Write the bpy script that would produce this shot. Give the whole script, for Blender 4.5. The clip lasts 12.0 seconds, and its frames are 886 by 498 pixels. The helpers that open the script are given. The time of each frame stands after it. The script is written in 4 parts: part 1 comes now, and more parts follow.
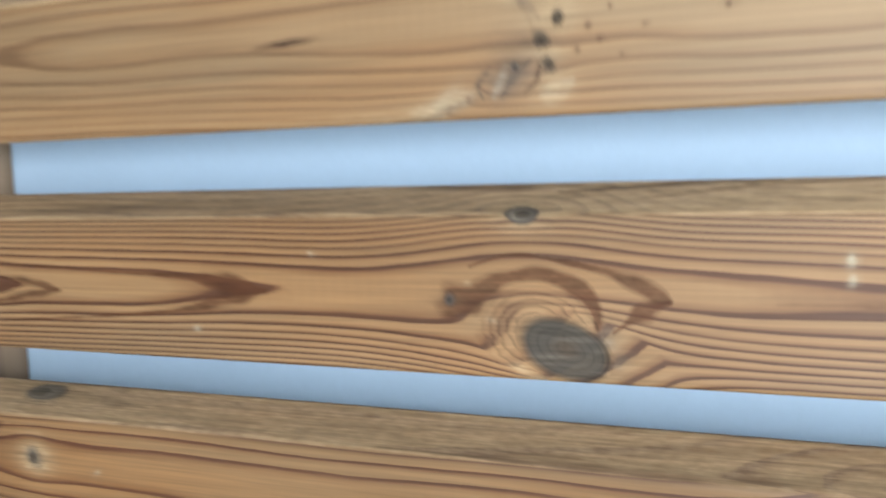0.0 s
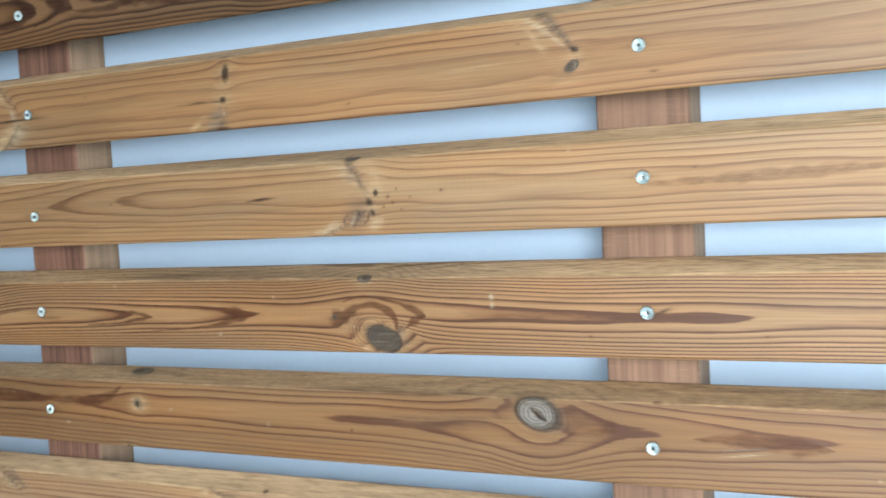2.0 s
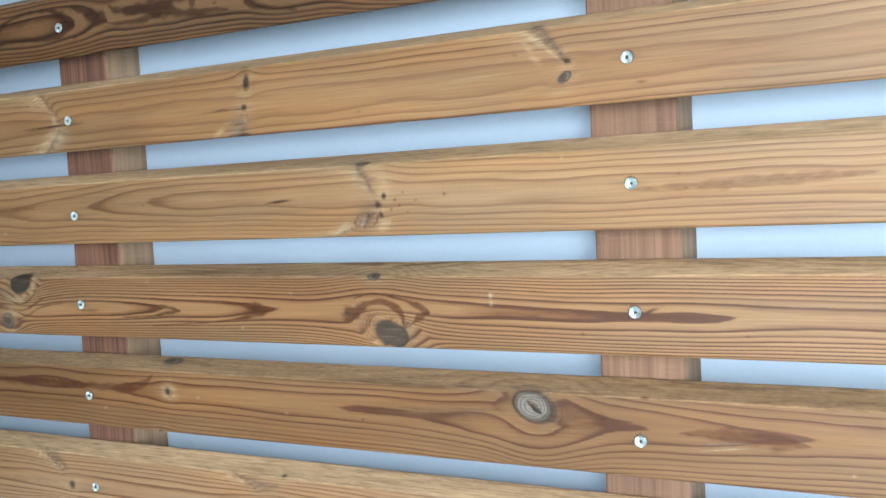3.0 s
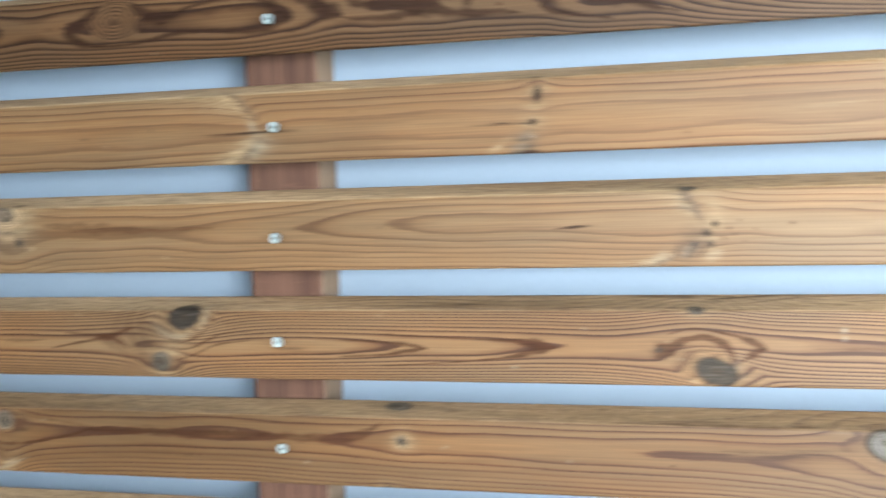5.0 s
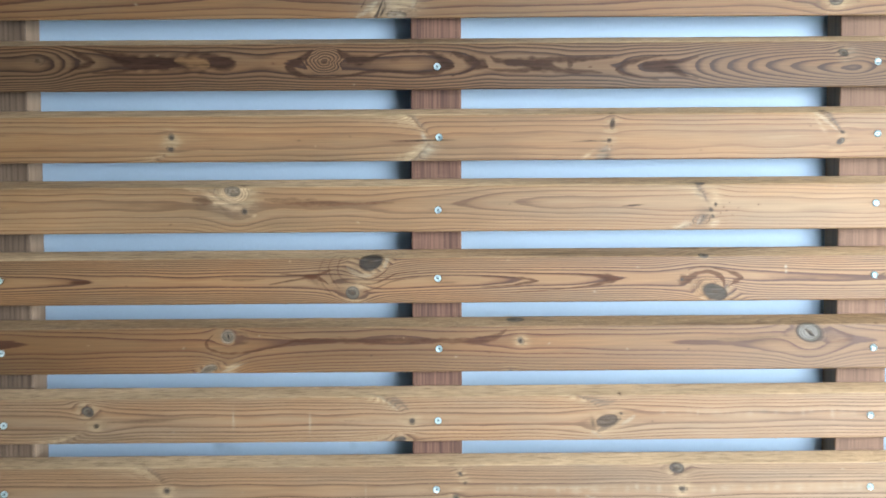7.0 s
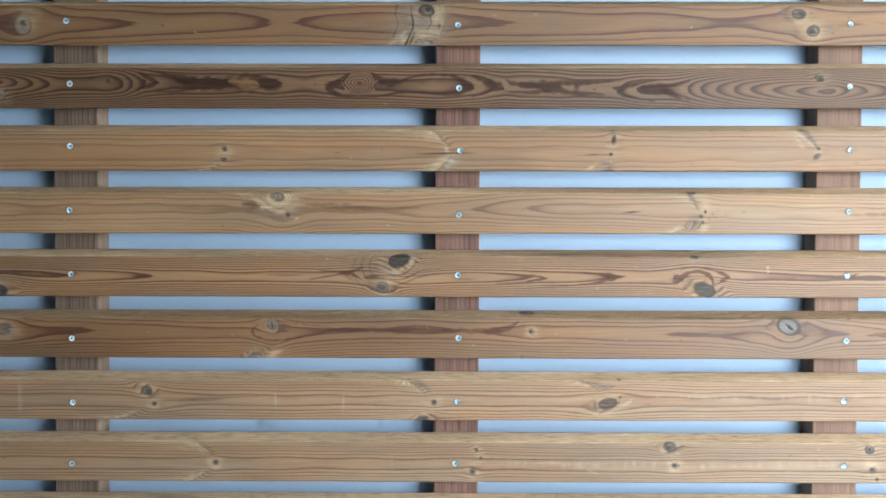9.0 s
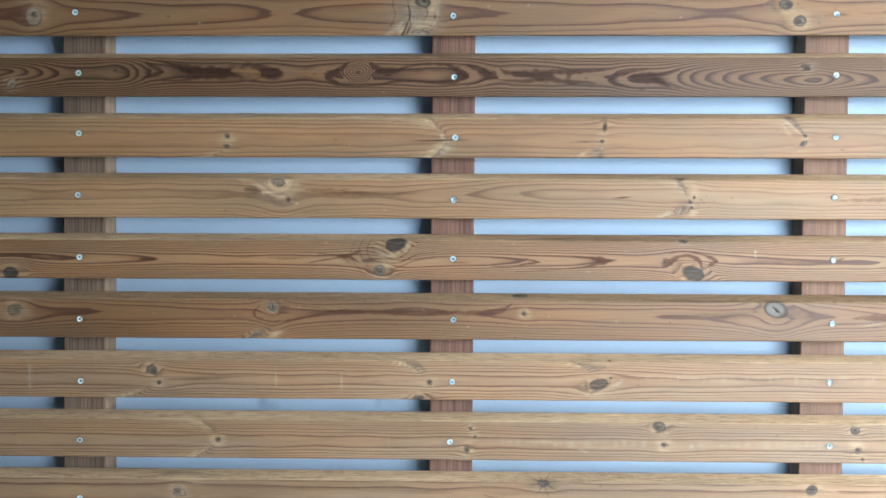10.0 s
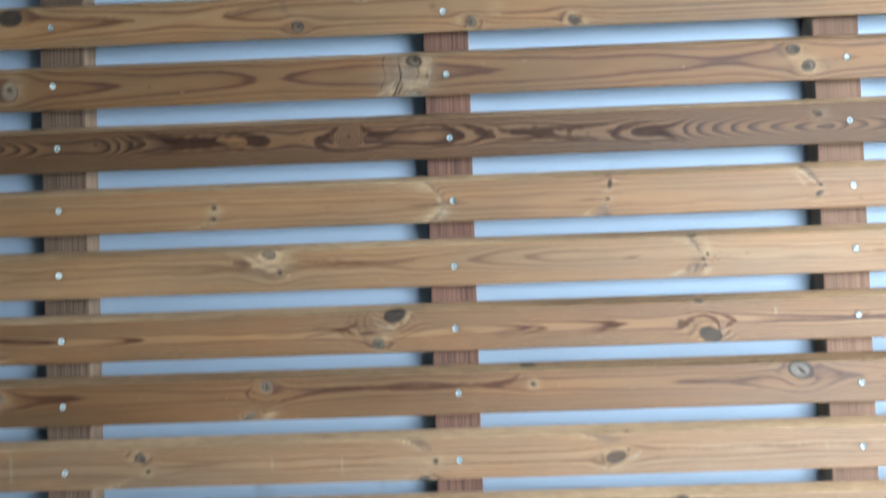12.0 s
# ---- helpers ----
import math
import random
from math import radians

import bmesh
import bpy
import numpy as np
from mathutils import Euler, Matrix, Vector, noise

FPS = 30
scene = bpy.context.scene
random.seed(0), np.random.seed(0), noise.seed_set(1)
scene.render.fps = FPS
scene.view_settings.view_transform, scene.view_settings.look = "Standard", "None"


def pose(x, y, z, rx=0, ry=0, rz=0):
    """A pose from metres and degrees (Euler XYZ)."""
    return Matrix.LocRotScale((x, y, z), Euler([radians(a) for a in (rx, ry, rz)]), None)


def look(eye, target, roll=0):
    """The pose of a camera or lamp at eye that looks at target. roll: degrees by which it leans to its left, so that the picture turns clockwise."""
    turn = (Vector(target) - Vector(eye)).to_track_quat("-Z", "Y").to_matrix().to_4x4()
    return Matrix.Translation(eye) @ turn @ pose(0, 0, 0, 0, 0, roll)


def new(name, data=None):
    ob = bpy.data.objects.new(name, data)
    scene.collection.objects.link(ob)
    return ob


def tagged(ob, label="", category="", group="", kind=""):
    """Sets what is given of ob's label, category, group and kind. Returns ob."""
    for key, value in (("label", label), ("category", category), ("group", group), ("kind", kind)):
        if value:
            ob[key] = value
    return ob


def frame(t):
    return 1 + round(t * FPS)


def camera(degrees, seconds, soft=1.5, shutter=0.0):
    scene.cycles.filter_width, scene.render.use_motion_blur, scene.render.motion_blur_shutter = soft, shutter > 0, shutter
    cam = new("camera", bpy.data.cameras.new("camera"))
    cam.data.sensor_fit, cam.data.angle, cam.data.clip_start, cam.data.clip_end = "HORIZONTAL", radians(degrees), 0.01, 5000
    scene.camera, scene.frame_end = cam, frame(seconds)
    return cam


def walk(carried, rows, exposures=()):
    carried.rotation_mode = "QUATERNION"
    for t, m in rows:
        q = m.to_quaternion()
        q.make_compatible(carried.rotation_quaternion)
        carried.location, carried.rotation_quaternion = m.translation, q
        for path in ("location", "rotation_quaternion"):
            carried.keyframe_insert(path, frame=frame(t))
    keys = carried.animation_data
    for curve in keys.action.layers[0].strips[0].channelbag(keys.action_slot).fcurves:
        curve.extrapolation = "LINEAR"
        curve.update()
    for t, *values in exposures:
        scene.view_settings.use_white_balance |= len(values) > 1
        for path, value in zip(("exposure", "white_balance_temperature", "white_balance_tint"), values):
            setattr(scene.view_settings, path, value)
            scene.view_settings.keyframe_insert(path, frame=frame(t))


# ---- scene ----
cam = camera(48.7, 12.0, soft=1.6, shutter=0.55)
PATH = [
    (0, (0.483, -0.342, 1.454), (-0.315, 1.481, 1.247), -2.2),
    (0.5, (0.487, -0.47, 1.469), (-0.278, 1.376, 1.383), -1.1),
    (1, (0.498, -0.606, 1.488), (-0.187, 1.27, 1.383), -1.7),
    (1.5, (0.599, -0.658, 1.483), (-0.095, 1.216, 1.403), -2.5),
    (2, (0.765, -0.705, 1.499), (-0.073, 1.107, 1.375), -3.2),
    (2.5, (0.828, -0.726, 1.505), (-0.118, 1.031, 1.362), -3.3),
    (4.5, (0.617, -0.709, 1.529), (-0.212, 1.106, 1.387), -0.5),
    (5, (0.354, -0.817, 1.519), (-0.118, 1.124, 1.429), -1.5),
    (5.5, (0.251, -0.914, 1.513), (-0.195, 1.034, 1.44), -0.4),
    (6, (0.192, -1.067, 1.511), (-0.049, 0.916, 1.422), 0.5),
    (6.5, (0.09, -1.197, 1.51), (0.017, 0.8, 1.42), 0.7),
    (7, (0.0, -1.339, 1.5), (0.011, 0.66, 1.41), -0.4),
    (9, (-0.012, -1.513, 1.478), (-0.027, 0.487, 1.428), 0.1),
    (9.5, (0.005, -1.537, 1.464), (-0.028, 0.462, 1.398), -0.0),
    (10, (0.019, -1.558, 1.451), (-0.026, 0.441, 1.405), 0.2),
    (10.5, (0.028, -1.568, 1.444), (-0.024, 0.431, 1.4), -0.3),
    (11, (0.031, -1.57, 1.446), (-0.029, 0.429, 1.406), -0.3),
    (11.5, (0.029, -1.54, 1.461), (-0.04, 0.458, 1.395), -0.9),
    (12, (0.025, -1.476, 1.471), (-0.029, 0.522, 1.537), -2.0),
]
walk(cam, [(t, look(eye, target, roll)) for t, eye, target, roll in PATH], exposures=[(0.0, -0.23, 7090, 12.6), (1.0, -0.23, 7500, 13), (2.5, -0.28, 7320, 13.5), (4.5, -0.10, 7280, 13.2), (6.0, 0.01, 7150, 13), (7.0, 0.03, 6960, 12.6), (9.0, -0.13, 6670, 12.3), (12.0, -0.13, 6800, 12.8)])

# ---- light ----
world = bpy.data.worlds.new("sky")
scene.world = world
world.use_nodes = True
wn = world.node_tree.nodes
sky = wn.new("ShaderNodeTexSky")
sky.sky_type = "NISHITA"
sky.sun_disc = False
sky.sun_elevation, sky.sun_rotation = math.radians(38), math.radians(60)
sky.dust_density = 2.0
wn["Background"].inputs["Strength"].default_value = 0.10
world.node_tree.links.new(sky.outputs[0], wn["Background"].inputs["Color"])

sun_data = bpy.data.lights.new("sun", "SUN")
sun_data.energy, sun_data.angle, sun_data.color = 1.0, math.radians(12), (1.0, 0.95, 0.88)
sun = new("sun", sun_data)
sun.matrix_world = look((6, 8, 7), (0, 2, 0))


def daylight(name, x, y, z, rx, ry, rz, width, height, power, color):
    """The sky's light in an opening of the wall."""
    data = bpy.data.lights.new(name, "AREA")
    data.shape, data.size, data.size_y, data.energy, data.color = "RECTANGLE", width, height, power, color
    ob = new(name, data)
    ob.matrix_world = pose(x, y, z, rx, ry, rz)
    return ob


# stand-in lamp for the sky beyond the wide doorway, an unseen opening in front of the slats and to one side
sky_light = daylight("daylight_sky", 0, 0, 0, 0, 0, 0, 6.4, 3.9, 2750.0, (0.84, 0.92, 1.0))
sky_light.matrix_world = look((2.9, -4.3, 2.28), (0.4, 0.0, 1.4))


# ---- materials ----
def material(name):
    m = bpy.data.materials.new(name)
    m.use_nodes = True
    return m, m.node_tree.nodes, m.node_tree.links, m.node_tree.nodes["Principled BSDF"]


def ramp_node(nodes, stops):
    r = nodes.new("ShaderNodeValToRGB")
    while len(r.color_ramp.elements) < len(stops):
        r.color_ramp.elements.new(0.5)
    for e, (p, c) in zip(r.color_ramp.elements, stops):
        e.position, e.color = p, (c[0], c[1], c[2], 1.0)
    return r


def op(nodes, links, kind, a, b=None, c=None):
    n = nodes.new("ShaderNodeMath")
    n.operation = kind
    for slot, v in zip(n.inputs, (a, b, c)):
        if v is None:
            continue
        if isinstance(v, (int, float)):
            slot.default_value = v
        else:
            links.new(v, slot)
    return n.outputs[0]


def mix_rgb(nodes, links, kind, fac, a, b):
    n = nodes.new("ShaderNodeMix")
    n.data_type, n.blend_type = "RGBA", kind
    for slot, v in zip((n.inputs[0], n.inputs[6], n.inputs[7]), (fac, a, b)):
        if isinstance(v, (int, float)):
            slot.default_value = v
        elif isinstance(v, tuple):
            slot.default_value = (*v, 1.0)
        else:
            links.new(v, slot)
    return n.outputs[2]


def stretched_noise(nodes, links, scale, size, detail=3.0, offset=0.0):
    """Noise along the board: scale is cycles per metre in x, y and z."""
    tex = nodes.new("ShaderNodeTexCoord")
    info = nodes.new("ShaderNodeObjectInfo")
    shift = op(nodes, links, "MULTIPLY_ADD", info.outputs["Random"], 57.0, offset)
    comb = nodes.new("ShaderNodeCombineXYZ")
    for s in comb.inputs:
        links.new(shift, s)
    mul = nodes.new("ShaderNodeVectorMath")
    mul.operation = "MULTIPLY_ADD"
    links.new(tex.outputs["Object"], mul.inputs[0])
    mul.inputs[1].default_value = scale
    links.new(comb.outputs[0], mul.inputs[2])
    n = nodes.new("ShaderNodeTexNoise")
    n.inputs["Scale"].default_value, n.inputs["Detail"].default_value = size, detail
    links.new(mul.outputs[0], n.inputs["Vector"])
    return n.outputs["Fac"]


def pine(name, early, mid, late, contrast=1.0, rough=0.50, late_from=0.86, gloss=0.38):
    """Oiled flat-sawn pine. The growth rings come from the board's ring field, knots and stains from its tint."""
    m, nodes, links, bsdf = material(name)
    ring = nodes.new("ShaderNodeAttribute")
    ring.attribute_name = "ring"
    tint = nodes.new("ShaderNodeAttribute")
    tint.attribute_name = "tint"
    knot = nodes.new("ShaderNodeAttribute")
    knot.attribute_name = "knot"
    wobble = stretched_noise(nodes, links, (9, 90, 90), 1.0, 3.0, 3.0)
    ph = op(nodes, links, "MULTIPLY_ADD", op(nodes, links, "SUBTRACT", wobble, 0.5), 0.34, ring.outputs["Fac"])
    jag = stretched_noise(nodes, links, (45, 330, 330), 1.0, 2.0, 29.0)
    ph = op(nodes, links, "MULTIPLY_ADD", op(nodes, links, "SUBTRACT", jag, 0.5), 0.16, ph)
    fr = op(nodes, links, "FRACT", ph)
    r = ramp_node(nodes, [(0.0, tuple(0.5 * a + 0.5 * b for a, b in zip(early, mid))), (0.04, early), (late_from - 0.40, early), (late_from - 0.13, mid), (late_from, late), (0.965, late), (1.0, mid)])
    links.new(fr, r.inputs[0])
    # each year's ring has its own strength
    year = op(nodes, links, "FLOOR", ph)
    wn1 = nodes.new("ShaderNodeTexWhiteNoise")
    wn1.noise_dimensions = "1D"
    links.new(year, wn1.inputs["W"])
    patch = stretched_noise(nodes, links, (3.5, 30, 30), 1.0, 2.0, 11.0)
    k = op(nodes, links, "MULTIPLY_ADD", op(nodes, links, "POWER", wn1.outputs["Value"], 1.6), 0.85, 0.36)
    k = op(nodes, links, "MULTIPLY", k, op(nodes, links, "MULTIPLY_ADD", patch, 1.1, 0.55))
    k = op(nodes, links, "MINIMUM", op(nodes, links, "MULTIPLY", k, contrast), 1.0)
    base = mix_rgb(nodes, links, "MIX", k, tuple(0.72 * a + 0.28 * b for a, b in zip(early, mid)), r.outputs["Color"])
    # fibres and slow changes of colour
    fibre = stretched_noise(nodes, links, (14, 700, 700), 1.0, 4.0, 5.0)
    slow = stretched_noise(nodes, links, (2.2, 16, 16), 1.0, 3.0, 7.0)
    base = mix_rgb(nodes, links, "MULTIPLY", 1.0, base, ramp_out(nodes, links, fibre, 0.85, 1.14))
    base = mix_rgb(nodes, links, "MULTIPLY", 1.0, base, ramp_out(nodes, links, slow, 0.80, 1.19))
    # redder and yellower patches
    patchy = ramp_node(nodes, [(0.34, (0.94, 0.99, 1.05)), (0.66, (1.06, 0.985, 0.90))])
    links.new(stretched_noise(nodes, links, (5, 34, 34), 1.0, 2.0, 51.0), patchy.inputs[0])
    base = mix_rgb(nodes, links, "MULTIPLY", 1.0, base, patchy.outputs["Color"])
    # faint chatter marks left by the planer, in patches
    tex = nodes.new("ShaderNodeTexCoord")
    sep = nodes.new("ShaderNodeSeparateXYZ")
    links.new(tex.outputs["Object"], sep.inputs[0])
    beat = op(nodes, links, "SINE", op(nodes, links, "MULTIPLY_ADD", wobble, 3.0, op(nodes, links, "MULTIPLY", sep.outputs["X"], 1180.0)))
    where = op(nodes, links, "MAXIMUM", op(nodes, links, "MULTIPLY_ADD", stretched_noise(nodes, links, (7, 40, 40), 1.0, 1.0, 41.0), 3.0, -1.5), 0.0)
    chat = op(nodes, links, "MULTIPLY_ADD", op(nodes, links, "MULTIPLY", beat, where), 0.022, 1.0)
    grey = nodes.new("ShaderNodeCombineColor")
    for slot in grey.inputs[:3]:
        links.new(chat, slot)
    base = mix_rgb(nodes, links, "MULTIPLY", 1.0, base, grey.outputs[0])
    # rings inside a knot
    kf = op(nodes, links, "FRACT", op(nodes, links, "MULTIPLY_ADD", jag, 1.1, knot.outputs["Fac"]))
    kr = ramp_node(nodes, [(0.0, (1.08,) * 3), (0.5, (1.0,) * 3), (0.80, (0.36,) * 3), (0.93, (0.42,) * 3), (1.0, (0.9,) * 3)])
    links.new(kf, kr.inputs[0])
    inside = mix_rgb(nodes, links, "MULTIPLY", 0.70, tint.outputs["Color"], kr.outputs["Color"])
    inside = mix_rgb(nodes, links, "MULTIPLY", 1.0, inside, ramp_out(nodes, links, fibre, 0.75, 1.25))
    ragged = stretched_noise(nodes, links, (160, 420, 420), 1.0, 3.0, 23.0)
    al = tint.outputs["Alpha"]
    rag = op(nodes, links, "MULTIPLY", op(nodes, links, "SUBTRACT", ragged, 0.5), op(nodes, links, "MULTIPLY", al, op(nodes, links, "SUBTRACT", 1.0, al)))
    al = op(nodes, links, "MULTIPLY_ADD", rag, 2.6, al)
    al = op(nodes, links, "MAXIMUM", op(nodes, links, "MINIMUM", al, 1.0), 0.0)
    base = mix_rgb(nodes, links, "MIX", al, base, inside)
    # fine pores and specks
    speck = stretched_noise(nodes, links, (60, 420, 420), 1.0, 1.0, 19.0)
    sp = ramp_node(nodes, [(0.0, (0.62, 0.55, 0.5)), (0.24, (1, 1, 1)), (1.0, (1, 1, 1))])
    links.new(speck, sp.inputs[0])
    base = mix_rgb(nodes, links, "MULTIPLY", 0.55, base, sp.outputs["Color"])
    links.new(base, bsdf.inputs["Base Color"])
    rg = op(nodes, links, "MULTIPLY_ADD", slow, 0.22, rough - 0.05)
    links.new(rg, bsdf.inputs["Roughness"])
    # knots and worn marks take up less oil and shine less
    links.new(op(nodes, links, "MULTIPLY_ADD", al, -0.65 * gloss, gloss), bsdf.inputs["Specular IOR Level"])
    # relief: late wood stands proud, fibres
    h = op(nodes, links, "MULTIPLY_ADD", fibre, 0.6, op(nodes, links, "MULTIPLY", fr, 0.4))
    bump = nodes.new("ShaderNodeBump")
    bump.inputs["Strength"].default_value, bump.inputs["Distance"].default_value = 0.35, 0.0006
    links.new(h, bump.inputs["Height"])
    links.new(bump.outputs[0], bsdf.inputs["Normal"])
    return m


def ramp_out(nodes, links, value, low, high):
    r = ramp_node(nodes, [(0.3, (low,) * 3), (0.7, (high,) * 3)])
    links.new(value, r.inputs[0])
    return r.outputs["Color"]


def rough_sawn(name, light, dark, lines=0.0):
    """Sawn batten: upright fibres, dark streaks and pale saw marks across. lines: strength of the narrow year lines."""
    m, nodes, links, bsdf = material(name)
    fib = stretched_noise(nodes, links, (420, 420, 9), 1.0, 4.0, 2.0)
    streak = stretched_noise(nodes, links, (110, 110, 3), 1.0, 3.0, 9.0)
    slow = stretched_noise(nodes, links, (14, 14, 9), 1.0, 2.0, 4.0)
    saw = stretched_noise(nodes, links, (35, 35, 380), 1.0, 2.0, 6.0)
    a = op(nodes, links, "MULTIPLY_ADD", fib, 0.45, op(nodes, links, "MULTIPLY", streak, 0.55))
    r = ramp_node(nodes, [(0.36, dark), (0.47, tuple(0.5 * p + 0.5 * q for p, q in zip(light, dark))), (0.56, light)])
    links.new(a, r.inputs[0])
    base = mix_rgb(nodes, links, "MULTIPLY", 1.0, r.outputs["Color"], ramp_out(nodes, links, slow, 0.8, 1.2))
    # year lines run upright, closer on one side than on the other
    tex = nodes.new("ShaderNodeTexCoord")
    sep = nodes.new("ShaderNodeSeparateXYZ")
    links.new(tex.outputs["Object"], sep.inputs[0])
    x = op(nodes, links, "MULTIPLY_ADD", stretched_noise(nodes, links, (30, 30, 4), 1.0, 2.0, 13.0), 0.012, sep.outputs["X"])
    year = op(nodes, links, "FRACT", op(nodes, links, "MULTIPLY_ADD", op(nodes, links, "MULTIPLY", x, x), -1500.0, op(nodes, links, "MULTIPLY", x, 190.0)))
    yr = ramp_node(nodes, [(0.0, (1, 1, 1)), (0.55, (1, 1, 1)), (0.88, (0.42, 0.36, 0.33)), (1.0, (0.7, 0.66, 0.62))])
    links.new(year, yr.inputs[0])
    base = mix_rgb(nodes, links, "MULTIPLY", lines, base, yr.outputs["Color"])
    sw = op(nodes, links, "MULTIPLY", op(nodes, links, "GREATER_THAN", saw, 0.66), op(nodes, links, "GREATER_THAN", slow, 0.48))
    base = mix_rgb(nodes, links, "MIX", op(nodes, links, "MULTIPLY", sw, 0.22), base, tuple(min(1, 1.5 * c) for c in light))
    links.new(base, bsdf.inputs["Base Color"])
    bsdf.inputs["Roughness"].default_value = 0.75
    bump = nodes.new("ShaderNodeBump")
    bump.inputs["Strength"].default_value, bump.inputs["Distance"].default_value = 0.5, 0.001
    links.new(a, bump.inputs["Height"])
    links.new(bump.outputs[0], bsdf.inputs["Normal"])
    return m


def plaster(name, color, scale=1.0, rough=0.7, spread=0.06):
    m, nodes, links, bsdf = material(name)
    fine = stretched_noise(nodes, links, (260 * scale,) * 3, 1.0, 4.0, 1.0)
    slow = stretched_noise(nodes, links, (5 * scale,) * 3, 1.0, 4.0, 2.0)
    base = mix_rgb(nodes, links, "MULTIPLY", 1.0, color, ramp_out(nodes, links, slow, 1 - spread, 1.0))
    base = mix_rgb(nodes, links, "MULTIPLY", 1.0, base, ramp_out(nodes, links, fine, 1 - 0.5 * spread, 1.0))
    links.new(base, bsdf.inputs["Base Color"])
    bsdf.inputs["Roughness"].default_value = rough
    bump = nodes.new("ShaderNodeBump")
    bump.inputs["Strength"].default_value, bump.inputs["Distance"].default_value = 0.25, 0.0006
    links.new(fine, bump.inputs["Height"])
    links.new(bump.outputs[0], bsdf.inputs["Normal"])
    return m


def smudges(mat, spots):
    """Faint grey smudges on a painted wall: x, z, half width, half height, strength."""
    nodes, links = mat.node_tree.nodes, mat.node_tree.links
    socket = nodes["Principled BSDF"].inputs["Base Color"]
    color = socket.links[0].from_socket
    tex = nodes.new("ShaderNodeTexCoord")
    rag = stretched_noise(nodes, links, (60, 60, 60), 1.0, 3.0, 8.0)
    for x, z, w, h, strength in spots:
        near = nodes.new("ShaderNodeVectorMath")
        near.operation = "MULTIPLY_ADD"
        links.new(tex.outputs["Object"], near.inputs[0])
        near.inputs[1].default_value, near.inputs[2].default_value = (1 / w, 0, 1 / h), (-x / w, 0, -z / h)
        far = nodes.new("ShaderNodeVectorMath")
        far.operation = "LENGTH"
        links.new(near.outputs[0], far.inputs[0])
        d = op(nodes, links, "MULTIPLY_ADD", rag, 0.8, far.outputs["Value"])
        r = ramp_node(nodes, [(0.2, (1 - strength,) * 3), (1.0, (1, 1, 1))])
        links.new(op(nodes, links, "MULTIPLY", d, 0.6), r.inputs[0])
        color = mix_rgb(nodes, links, "MULTIPLY", 1.0, color, r.outputs["Color"])
    links.new(color, socket)


def zinc(name, value, rough, metal):
    m, nodes, links, bsdf = material(name)
    n = stretched_noise(nodes, links, (700,) * 3, 1.0, 2.0, 1.0)
    base = mix_rgb(nodes, links, "MULTIPLY", 1.0, (value * 0.66, value * 0.88, value * 0.95), ramp_out(nodes, links, n, 0.75, 1.0))
    links.new(base, bsdf.inputs["Base Color"])
    bsdf.inputs["Metallic"].default_value, bsdf.inputs["Roughness"].default_value = metal, rough
    return m


PINE_TAN = pine("pine_tan", (0.172, 0.107, 0.053), (0.134, 0.075, 0.035), (0.064, 0.028, 0.013), 1.25)
PINE_LIGHT = pine("pine_light", (0.176, 0.117, 0.068), (0.141, 0.086, 0.046), (0.067, 0.032, 0.016), 1.22)
PINE_PALE = pine("pine_pale", (0.188, 0.121, 0.064), (0.157, 0.093, 0.046), (0.086, 0.044, 0.021), 0.90)
PINE_PLAIN = pine("pine_plain", (0.171, 0.106, 0.053), (0.141, 0.079, 0.037), (0.082, 0.038, 0.017), 1.05)
PINE_STRONG = pine("pine_strong", (0.165, 0.100, 0.049), (0.112, 0.058, 0.026), (0.047, 0.019, 0.009), 1.72, late_from=0.79)
PINE_ORANGE = pine("pine_orange", (0.130, 0.075, 0.034), (0.099, 0.050, 0.021), (0.050, 0.019, 0.009), 1.25)
PINE_DARK = pine("pine_dark", (0.101, 0.058, 0.029), (0.060, 0.031, 0.014), (0.023, 0.010, 0.006), 2.2, late_from=0.79, gloss=0.27)
PINE_GREY = pine("pine_grey", (0.166, 0.112, 0.066), (0.130, 0.082, 0.045), (0.062, 0.031, 0.016), 1.20)
BATTEN_GREY = rough_sawn("sawn_batten_grey", (0.107, 0.076, 0.053), (0.062, 0.041, 0.028), 0.85)
BATTEN_RED = rough_sawn("sawn_batten_red", (0.116, 0.060, 0.041), (0.057, 0.025, 0.017), 0.45)
BATTEN_TAN = rough_sawn("sawn_batten_tan", (0.130, 0.077, 0.050), (0.083, 0.045, 0.029), 0.22)
# paler brown for both side faces of each batten
PALE_SIDE = rough_sawn("pale_batten_side", (0.232, 0.166, 0.112), (0.165, 0.115, 0.075))
WHITE = plaster("white_wall_paint", (0.303, 0.434, 0.575))
smudges(WHITE, [(-0.322, 1.160, 0.010, 0.020, 0.30), (-0.308, 1.150, 0.016, 0.014, 0.18), (-0.125, 1.165, 0.007, 0.020, 0.25), (-0.105, 1.160, 0.014, 0.016, 0.12), (0.640, 1.060, 0.010, 0.016, 0.12)])
PLAIN = plaster("light_plaster", (0.50, 0.485, 0.455), 1.0, 0.8, 0.12)
CEILING = plaster("ceiling_paint", (0.78, 0.78, 0.76))
FLOOR = plaster("floor_concrete", (0.63, 0.62, 0.585), 0.6, 0.8, 0.25)
GRASS = plaster("grass", (0.06, 0.09, 0.03), 0.3, 0.9, 0.5)
ZINC = zinc("zinc_plated_steel", 0.62, 0.30, 0.85)
# darker copy of the zinc: shade of the recess put into its colour
RECESS_SHADE = zinc("zinc_recess_shade", 0.07, 0.5, 0.5)


